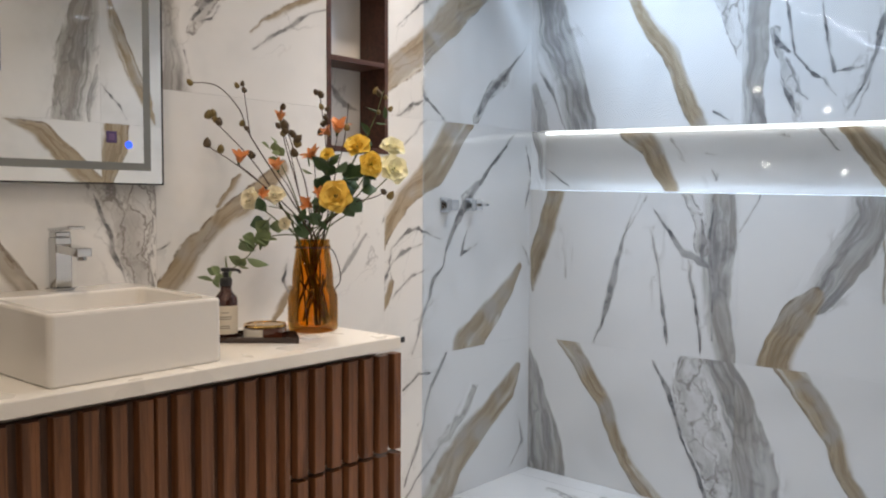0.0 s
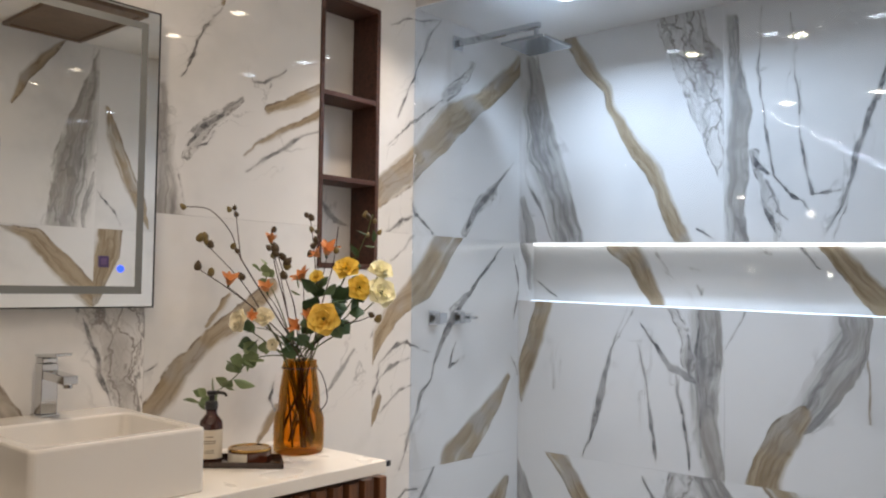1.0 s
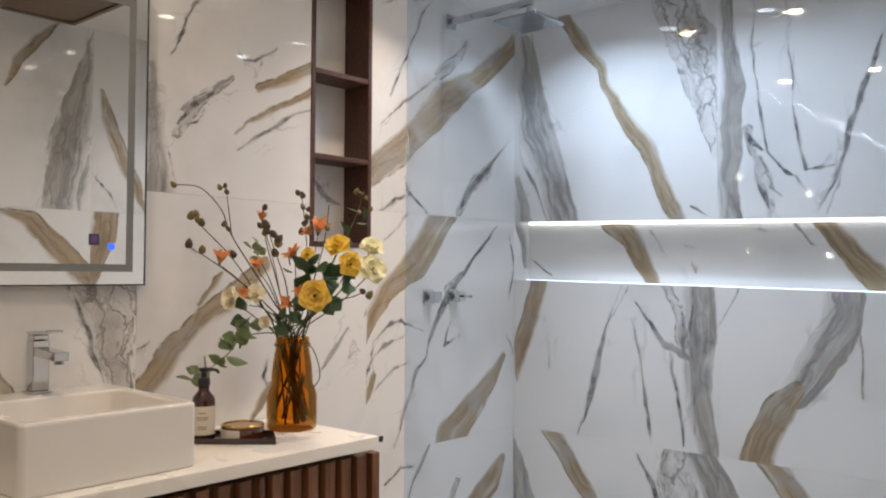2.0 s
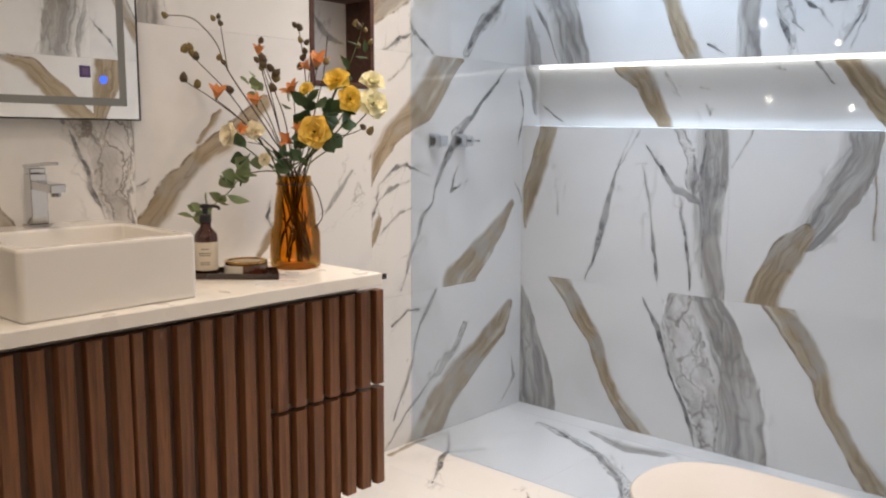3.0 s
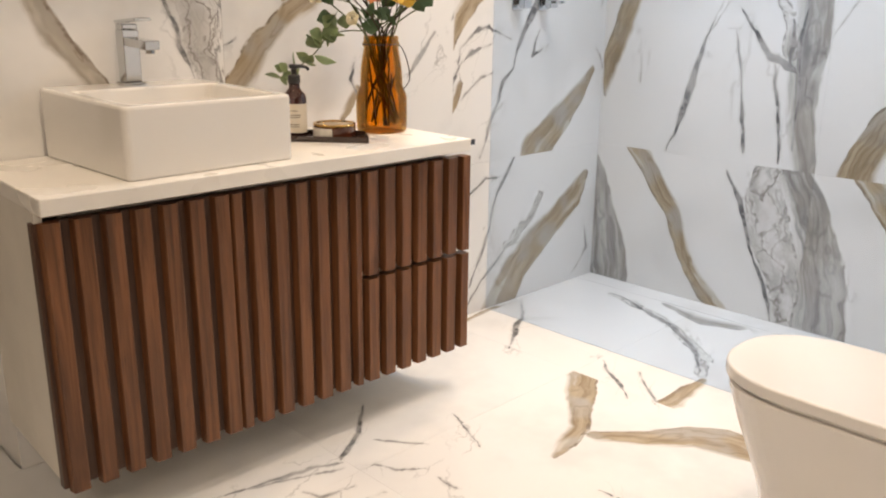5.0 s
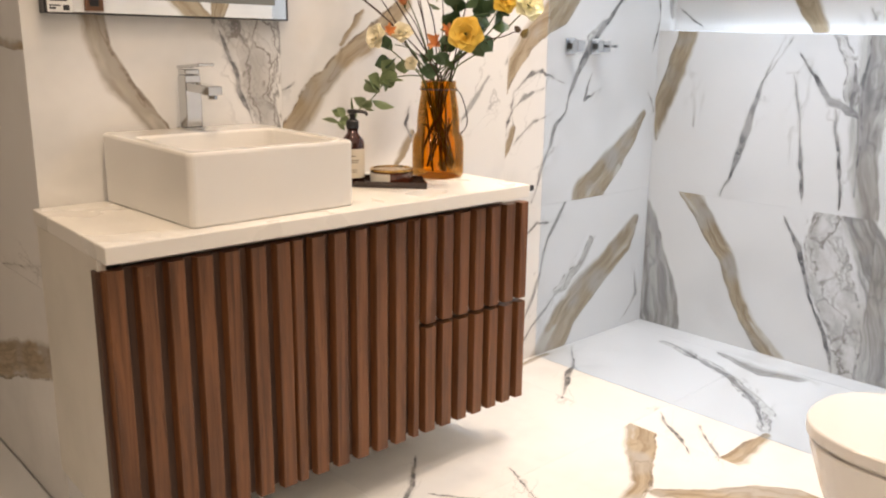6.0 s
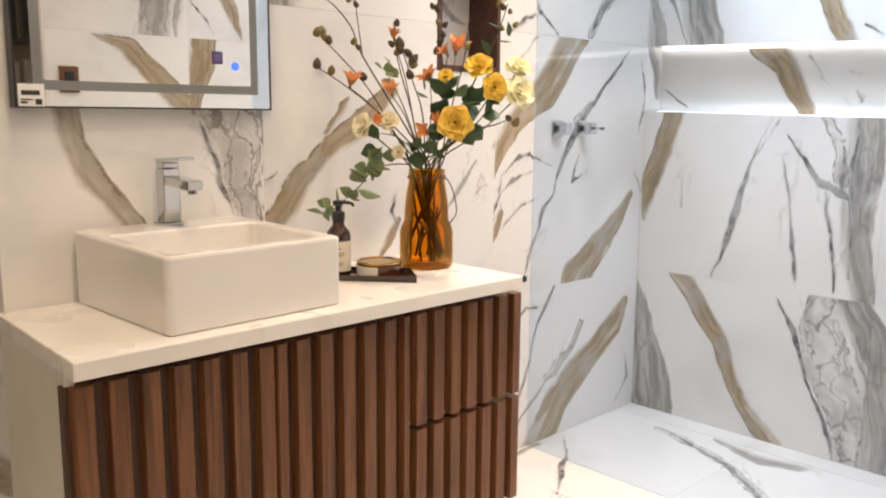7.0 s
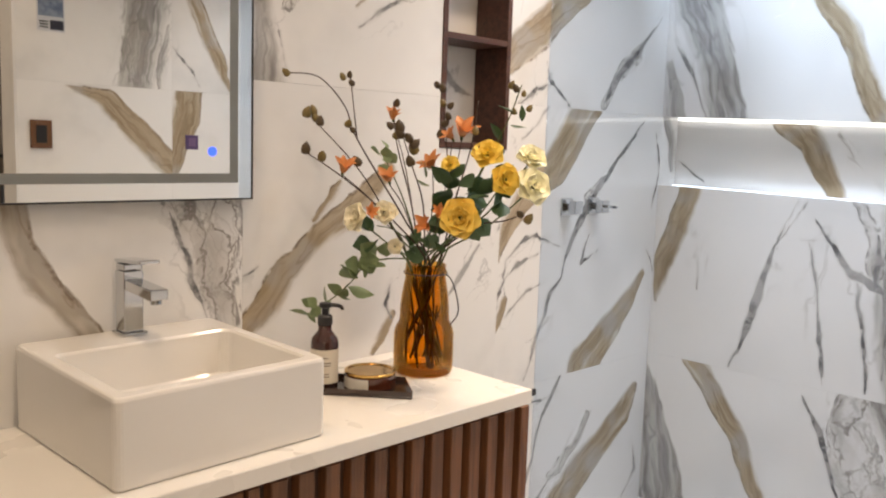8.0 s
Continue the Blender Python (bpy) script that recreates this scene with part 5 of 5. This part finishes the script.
    buds(s, [(-0.092, -0.03, 0.645), (-0.085, -0.03, 0.632), (-0.066, -0.03, 0.622), (-0.065, -0.03, 0.605), (-0.050, -0.03, 0.592), (-0.062, -0.03, 0.560)], 0.026)
    s = stem([(-0.03, -0.01, 0.03), (0.0, 0.0, 0.29), (0.024, 0.02, 0.45), (0.020, 0.03, 0.60), (0.0, 0.03, 0.755)])
    buds(s, [(-0.006, 0.03, 0.752), (0.008, 0.03, 0.742), (0.012, 0.03, 0.705), (0.020, 0.03, 0.700), (0.024, 0.03, 0.672), (0.005, 0.03, 0.655), (0.002, 0.03, 0.625)], 0.022)
    s = stem([(-0.02, -0.03, 0.03), (0.01, -0.01, 0.29), (0.045, 0.0, 0.45), (0.085, 0.0, 0.60), (0.100, 0.0, 0.72)])
    buds(s, [(0.094, 0.0, 0.640), (0.098, 0.0, 0.600)], 0.024)
    s = stem([(0.0, 0.03, 0.02), (0.02, 0.0, 0.29), (0.10, -0.02, 0.40), (0.18, -0.03, 0.425), (0.228, -0.03, 0.445)])
    buds(s, [(0.228, -0.03, 0.445), (0.235, -0.03, 0.430)], 0.022)
    s = stem([(-0.03, 0.01, 0.02), (0.02, 0.02, 0.29), (0.10, 0.05, 0.52), (0.17, 0.06, 0.66), (0.205, 0.06, 0.76)], mat=M_STEM_GREEN, label="green leafy twig")
    buds(s, [(0.196, 0.06, 0.748), (0.212, 0.06, 0.735), (0.222, 0.06, 0.700), (0.175, 0.06, 0.755), (0.190, 0.06, 0.690)], 0.018, "olive")
    leaves(s, [(0.16, 0.06, 0.62), (0.18, 0.06, 0.66), (0.20, 0.06, 0.69), (0.21, 0.06, 0.67), (0.17, 0.05, 0.59), (0.15, 0.05, 0.57)], 0.045, leaf_d, 0.8)
    # trailing branch with round pale leaves, hanging out over the soap
    s = stem([(0.02, 0.0, 0.04), (-0.01, 0.0, 0.28), (-0.06, -0.02, 0.315), (-0.14, -0.05, 0.305), (-0.175, -0.08, 0.255), (-0.215, -0.11, 0.215), (-0.25, -0.13, 0.195)], mat=M_STEM_GREEN, label="trailing green branch with round leaves")
    leaves(s, [(-0.10, -0.03, 0.32), (-0.125, -0.05, 0.325), (-0.145, -0.05, 0.315), (-0.150, -0.06, 0.285), (-0.165, -0.07, 0.295), (-0.165, -0.08, 0.265), (-0.175, -0.08, 0.270), (-0.180, -0.09, 0.245), (-0.150, -0.06, 0.305), (-0.16, -0.07, 0.285)], 0.056, leaf_p)
    leaves(s, [(-0.190 - 0.008 * i, -0.105 - 0.004 * i - 0.012 * (i % 2), 0.222 - 0.005 * i + 0.010 * (i % 3)) for i in range(11)], 0.040, leaf_p)
    # dark foliage in the heart of the bouquet
    s = stem([(0.02, -0.01, 0.04), (0.02, -0.01, 0.29), (0.08, 0.0, 0.42), (0.13, 0.0, 0.52)], mat=M_STEM_GREEN, label="leafy green stem")
    leaves(s, [(0.08 + rnd.uniform(-0.07, 0.07), rnd.uniform(-0.03, 0.05), 0.49 + rnd.uniform(-0.07, 0.06)) for _ in range(20)], 0.058, leaf_r)
    leaves(s, [(0.135, -0.02, 0.40), (0.150, -0.02, 0.385), (0.125, -0.02, 0.37), (0.15, -0.01, 0.44), (0.17, 0.0, 0.47), (0.12, 0.0, 0.45)], 0.055, leaf_r)
    s = stem([(0.0, -0.02, 0.04), (-0.01, -0.02, 0.29), (-0.08, -0.03, 0.38), (-0.14, -0.03, 0.40)], mat=M_STEM_GREEN, label="leafy green stem")
    leaves(s, [(-0.145, -0.03, 0.385), (-0.16, -0.03, 0.39), (-0.13, -0.03, 0.365), (-0.15, -0.03, 0.36), (-0.03, -0.03, 0.33), (-0.05, -0.03, 0.35), (0.0, -0.03, 0.325), (0.02, -0.03, 0.345), (0.035, -0.02, 0.33), (-0.02, -0.03, 0.36)], 0.052, leaf_r)
    s = stem([(0.0, 0.02, 0.04), (-0.01, 0.02, 0.29), (-0.08, 0.02, 0.45), (-0.13, 0.02, 0.56)], mat=M_STEM_GREEN, label="leafy green stem")
    leaves(s, [(-0.13, 0.02, 0.565), (-0.115, 0.02, 0.575), (-0.145, 0.02, 0.575), (-0.125, 0.02, 0.60), (-0.105, 0.02, 0.555), (-0.15, 0.02, 0.55), (-0.03, 0.02, 0.52), (-0.02, 0.02, 0.54), (-0.04, 0.02, 0.50)], 0.036, leaf_p)

    # cut stems crossing one another in the foot of the vase
    for i in range(15):
        a = 2 * math.pi * i / 15 + rnd.uniform(-0.2, 0.2)
        c = a + rnd.choice((-1, 1)) * rnd.uniform(1.3, 2.6)
        top = rnd.uniform(0.15, 0.27)
        r0, r1 = rnd.uniform(0.060, 0.069), rnd.uniform(0.034, 0.050)
        mid = (0.62 * r0 * math.cos(a) + 0.42 * r1 * math.cos(c), 0.62 * r0 * math.sin(a) + 0.42 * r1 * math.sin(c), 0.55 * top)
        stem([(r0 * math.cos(a), r0 * math.sin(a), 0.024), mid, (r1 * math.cos(c), r1 * math.sin(c), top)], 0.0034, 0.0028, label="cut brown stem in the vase", cut=True)

    # roses and blossoms with their stalks
    for x, z, d, r, key, towards, label in (
            (0.070, 0.430, -0.075, 0.057, "golden", (-0.1, -1, 0.15), "large golden yellow rose, fully open"),
            (0.248, 0.515, -0.01, 0.054, "cream", (0.5, -0.8, 0.4), "pale cream yellow rose"),
            (0.240, 0.582, 0.02, 0.044, "cream", (0.3, -0.7, 0.7), "pale cream yellow rose"),
            (0.130, 0.588, 0.0, 0.046, "yellow", (-0.1, -0.8, 0.6), "bright yellow rose with an orange heart"),
            (0.178, 0.530, -0.03, 0.045, "yellow", (0.5, -0.9, 0.1), "bright yellow rose"),
            (0.036, 0.560, -0.03, 0.027, "yellow", (-0.2, -0.8, 0.6), "small bright yellow rose"),
            (-0.195, 0.420, -0.04, 0.042, "peach", (-0.6, -0.8, 0.3), "pale peach rose"),
            (-0.128, 0.432, -0.02, 0.038, "peach", (0.2, -0.8, 0.6), "pale peach rose"),
            (-0.082, 0.350, -0.05, 0.024, "peach", (-0.2, -1, 0.1), "small pale peach flower")):
        rose(x, z, d, r, key, towards, label=label)
        stem([(-0.02 * math.copysign(1, x), 0.01, 0.03), (0.1 * x, 0.0, 0.29), (0.55 * x, 0.5 * d, 0.29 + 0.5 * (z - 0.29)), (x - 0.2 * r * towards[0], d + 0.3 * r, z - 0.2 * r)], 0.0026, 0.0018, M_STEM_GREEN, "green flower stalk")
    for x, z, d, r, towards in ((-0.235, 0.535, -0.02, 0.040, (0.3, -0.6, 0.9)), (-0.118, 0.512, -0.02, 0.038, (-0.2, -0.6, 0.9)), (0.060, 0.628, 0.02, 0.046, (0.2, -0.5, 1)), (0.035, 0.62, 0.02, 0.034, (-0.6, -0.5, 0.9)),
                                (-0.012, 0.545, 0.0, 0.042, (-0.3, -0.5, 0.8)), (-0.010, 0.400, -0.05, 0.038, (-0.5, -0.8, 0.5)), (0.012, 0.425, -0.05, 0.034, (0.2, -0.8, 0.8)), (-0.117, 0.665, 0.03, 0.030, (0, -0.3, 1)), (-0.165, 0.432, -0.04, 0.026, (0.5, -0.9, 0.4))):
        blossom(x, z, d, r, towards)
        stem([(0.3 * x, 0.5 * d, 0.36), (0.7 * x, 0.8 * d, 0.36 + 0.6 * (z - 0.36)), (x, d, z - 0.2 * r)], 0.0016, 0.0012)


def tray():
    t = empty("tray", (-1.672, -0.228, 0.819), -48.7)
    tagged(t, "small dark brown tray with a slanted end on the counter", "tray")
    m = surface("tray_brown", (0.040, 0.018, 0.012), 0.25, coat=0.5, vary=0.3)
    out = [(-0.125, -0.068), (0.132, -0.068), (0.132, -0.060), (0.100, 0.062), (-0.125, 0.062)]
    part("tray_base", prism(out, 0.0, 0.006, 0.0015), m, t)
    for i, (p, r) in enumerate(zip(out, out[1:] + out[:1])):
        a, b = Vector((*p, 0)), Vector((*r, 0))
        d = (b - a).normalized()
        n = Vector((-d.y, d.x, 0)) * 0.003
        bm = prism([(a.x, a.y), (b.x, b.y), (b.x + n.x, b.y + n.y), (a.x + n.x, a.y + n.y)], 0.0062, 0.017)
        part("rim", bm, m, t)


def dispenser():
    d = empty("soap_dispenser", (-1.748, -0.186, 0.8252), -40)
    tagged(d, "amber soap bottle with black pump and cream label", "soap dispenser")
    part("bottle", lathe([(0.0, 0.0), (0.029, 0.0), (0.0325, 0.004), (0.0325, 0.112), (0.030, 0.122), (0.020, 0.134), (0.0155, 0.140), (0.0155, 0.152), (0.0, 0.152)], 36),
         surface("amber_bottle", (0.050, 0.012, 0.008), 0.08, coat=0.6, vary=0.3, scale=30), d, smooth=True)
    lab = surface("label_paper", (0.62, 0.56, 0.46), 0.6, vary=0.06)
    b = bmesh.new()
    ring = [[b.verts.new((0.0331 * math.cos(a), 0.0331 * math.sin(a), z)) for a in [math.radians(-170 + 160 * i / 18) for i in range(19)]] for z in (0.018, 0.098)]
    for i in range(18):
        b.faces.new((ring[0][i], ring[0][i + 1], ring[1][i + 1], ring[1][i]))
    label = part("label", b, lab, d, "cream paper label", True)
    ink = surface("label_ink", (0.10, 0.08, 0.06), 0.7)
    for z, half in ((0.078, 9), (0.066, 16), (0.060, 14), (0.040, 11), (0.034, 12)):
        b = bmesh.new()
        rr = [[b.verts.new((0.0334 * math.cos(a), 0.0334 * math.sin(a), zz)) for a in [math.radians(-90 - half * 2 + half * 4 * i / 8) for i in range(9)]] for zz in (z, z + 0.0022)]
        for i in range(8):
            b.faces.new((rr[0][i], rr[0][i + 1], rr[1][i + 1], rr[1][i]))
        part("text_bar", b, ink, label)
    part("collar", lathe([(0.0, 0.1525), (0.017, 0.1525), (0.0175, 0.156), (0.0175, 0.172), (0.014, 0.176), (0.0, 0.176)], 28), M_BLACK, d, smooth=False)
    part("pump", lathe([(0.0, 0.1762), (0.008, 0.1762), (0.008, 0.192), (0.014, 0.194), (0.014, 0.204), (0.0, 0.206)], 24), M_BLACK, d)
    n = tube([(0.0, 0, 0.199), (0.02, 0, 0.199), (0.036, 0, 0.196), (0.040, 0, 0.188)], (0.0055, 0.004), 8)
    part("nozzle", n, M_BLACK, d, smooth=True)


def candle():
    c = empty("candle_tin", (-1.650, -0.236, 0.8252), -40)
    tagged(c, "low round amber candle jar with gold lid on the tray", "candle")
    part("jar", lathe([(0.0, 0.0), (0.057, 0.0), (0.0615, 0.003), (0.0615, 0.030), (0.059, 0.032), (0.0, 0.032)], 40), surface("amber_jar", (0.10, 0.026, 0.012), 0.10, coat=0.5, vary=0.3, scale=20), c)
    part("lid", lathe([(0.0, 0.0325), (0.058, 0.0325), (0.061, 0.034), (0.061, 0.0385), (0.0595, 0.040), (0.053, 0.040), (0.052, 0.0375), (0.0, 0.0375)], 40), surface("gold_lid", (0.62, 0.38, 0.12), 0.16, metal=1.0, vary=0.15), c, "brushed gold metal lid")
    b = bmesh.new()
    ring = [[b.verts.new((0.0620 * math.cos(a), 0.0620 * math.sin(a), z)) for a in [math.radians(-165 + 72 * i / 12) for i in range(13)]] for z in (0.003, 0.029)]
    for i in range(12):
        b.faces.new((ring[0][i], ring[0][i + 1], ring[1][i + 1], ring[1][i]))
    part("label", b, surface("jar_label", (0.70, 0.66, 0.58), 0.6, vary=0.06), c, "cream paper label", True)


def price_tag():
    t = empty("price_tag", (-2.453, -0.0352, 1.278))
    tagged(t, "white printed price tag on the mirror corner", "price tag")
    card = part("card", box((-0.024, -0.0015, -0.012), (0.030, 0.0, 0.036), 0.0004, 1), surface("tag_paper", (0.78, 0.78, 0.76), 0.5, vary=0.05), t)
    ink = surface("tag_ink", (0.03, 0.03, 0.035), 0.6)
    for x0, x1, z0, z1 in ((-0.018, 0.020, 0.012, 0.022), (-0.020, -0.006, -0.006, -0.001), (0.010, 0.024, -0.008, 0.004), (-0.020, 0.005, 0.001, 0.004)):
        part("text_bar", box((x0, -0.0020, z0), (x1, -0.0016, z1)), ink, card)


def sticker():
    t = empty("sticker", (-2.004, -0.0352, 1.391))
    tagged(t, "small square purple sticker on the mirror glass", "sticker")
    part("sheet", box((-0.0145, -0.0012, -0.0155), (0.0145, 0.0, 0.0155), 0.0003, 1), surface("sticker_purple", (0.085, 0.055, 0.17), 0.4), t)
    part("print", box((-0.008, -0.0017, -0.009), (0.008, -0.0013, 0.009)), surface("sticker_print", (0.16, 0.10, 0.24), 0.4), t, "paler printed square")


def wall_plate(x, z, w, h, frame_mat, core_mat, label):
    p = empty("wall_socket", (x, SOUTH, z), 180)
    tagged(p, label, "wall plate")
    part("frame", box((-w / 2, -0.010, -h / 2), (w / 2, -0.001, h / 2), 0.002), frame_mat, p)
    part("insert", box((-w / 4, -0.0125, -h / 3.2), (w / 4, -0.0102, h / 3.2), 0.001), core_mat, p)


vase()
bouquet()
tray()
dispenser()
candle()
price_tag()
sticker()
wall_plate(-1.640, 1.395, 0.085, 0.115, surface("plate_wood", (0.16, 0.07, 0.03), 0.4), M_BLACK, "brown square wall socket with a dark insert")


def poster():
    p = empty("poster", (-1.59, SOUTH, 1.90), 180)
    tagged(p, "blue and white printed notice on the tiled wall", "poster")
    card = part("sheet", box((-0.055, -0.003, -0.085), (0.055, -0.001, 0.115), 0.0005, 1), surface("poster_white", (0.62, 0.64, 0.68), 0.4, vary=0.1), p)
    part("picture", box((-0.050, -0.0042, -0.025), (0.050, -0.0032, 0.110)), surface("poster_blue", (0.09, 0.13, 0.22), 0.4, second=(0.25, 0.30, 0.38), scale=25), card)
    part("text_bar", box((-0.050, -0.0042, -0.078), (0.004, -0.0032, -0.040)), surface("poster_ink", (0.03, 0.03, 0.05), 0.5), card)
    for i in range(3):
        part("text_bar", box((0.012, -0.0042, -0.050 - 0.011 * i), (0.046, -0.0032, -0.045 - 0.011 * i)), M_BLACK, card)


def display_rack():
    r = empty("display_rack", (-1.75, -3.25, 0))
    tagged(r, "dark grey display rack with tile samples in the hall", "rack")
    grey = surface("rack_grey", (0.07, 0.075, 0.08), 0.5)
    for x in (-0.5, 0.5):
        part("post", box((x - 0.02, -0.15, 0), (x + 0.02, 0.15, 2.1), 0.002), grey, r)
    for i in range(6):
        z = 0.15 + 0.37 * i
        part("shelf_board", box((-0.48, -0.15, z), (0.48, 0.15, z + 0.02)), grey, r)
        for j in range(7):
            h = 0.2 + 0.02 * ((i * 3 + j * 5) % 4)
            b = box((-0.45 + 0.13 * j, 0.02, z + 0.0205), (-0.35 + 0.13 * j, 0.06, z + 0.02 + h), 0.002)
            part("sample", b, rack_tones[(i * 2 + j * 3) % 3], r)


def pendant(x, y, z):
    p = empty("pendant_lamp", (x, y, CEIL))
    tagged(p, "small warm glowing globe lamp hanging on a thin cord", "pendant lamp", "hall pendants")
    part("rose", lathe([(0.0, 0.0), (0.04, -0.001), (0.04, -0.015), (0.0, -0.02)], 20), M_BLACK, p)
    part("cord", tube([(0, 0, -0.018), (0, 0, -0.1), (0, 0, z - CEIL + 0.024)], (0.003, 0.003), 6), M_BLACK, p)
    b = bmesh.new()
    bmesh.ops.create_uvsphere(b, u_segments=20, v_segments=12, radius=0.024)
    bmesh.ops.translate(b, verts=b.verts[:], vec=(0, 0, z - CEIL))
    part("globe", b, glow("globe_light", (1.0, 0.88, 0.70), 55.0), p, smooth=True)


def wave_light():
    w = empty("wave_light", (-3.74, -0.52, CEIL))
    tagged(w, "wavy white light tube hung under the hall ceiling", "light tube")
    pts = [(0.0, 0.26 - 0.075 * i, -0.05 - 0.042 * i + 0.022 * math.sin(2.1 * i)) for i in range(8)]
    part("tube", tube(pts, (0.005, 0.005), 8), glow("wave_glow", (0.9, 0.95, 1.0), 40.0), w, smooth=True)
    for i in (0, 7):
        part("hanger", tube([(0, pts[i][1], 0), (0, pts[i][1], pts[i][2] * 0.5), (0, pts[i][1], pts[i][2] + 0.012)], (0.002, 0.002), 6), M_WIRE, w)


rack_tones = [surface("sample_pale", (0.42, 0.41, 0.40), 0.3), surface("sample_blue", (0.16, 0.20, 0.26), 0.3), surface("sample_dark", (0.06, 0.06, 0.065), 0.3)]
poster()
display_rack()
pendant(-3.74, -0.14, 1.95)
pendant(-3.70, -0.22, 1.47)
wave_light()


def ceiling_hatch():
    h = empty("ceiling_hatch", (-1.37, -1.62, CEIL))
    tagged(h, "dark brown square access hatch set on the ceiling", "hatch")
    brown = surface("hatch_brown", (0.19, 0.125, 0.08), 0.5)
    part("panel", box((-0.165, -0.30, -0.012), (0.165, 0.30, -0.001), 0.002), brown, h)
    for lo, hi in (((-0.19, -0.325, -0.02), (-0.167, 0.325, -0.001)), ((0.167, -0.325, -0.02), (0.19, 0.325, -0.001)), ((-0.166, -0.325, -0.02), (0.166, -0.302, -0.001)), ((-0.166, 0.302, -0.02), (0.166, 0.325, -0.001))):
        part("frame_bar", box(lo, hi, 0.001, 1), brown, h)


ceiling_hatch()


def fill_housing():
    # unseen housing and glowing disc, added only to carry the fill lamp
    h = empty("fill_lamp_housing", (-4.3, -2.9, CEIL))
    tagged(h, "added unseen round white housing for the fill lamp in the hall", "ceiling light")
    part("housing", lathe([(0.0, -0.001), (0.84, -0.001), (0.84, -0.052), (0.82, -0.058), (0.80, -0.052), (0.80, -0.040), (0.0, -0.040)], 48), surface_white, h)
    part("diffuser", lathe([(0.0, -0.0405), (0.79, -0.0405), (0.79, -0.046), (0.0, -0.046)], 48), glow("fill_glow", (1.0, 0.84, 0.68), 1.5), h)


fill_housing()

north_tiles()
end_tiles()
east_tiles()
south_tiles()
floor_tiles()
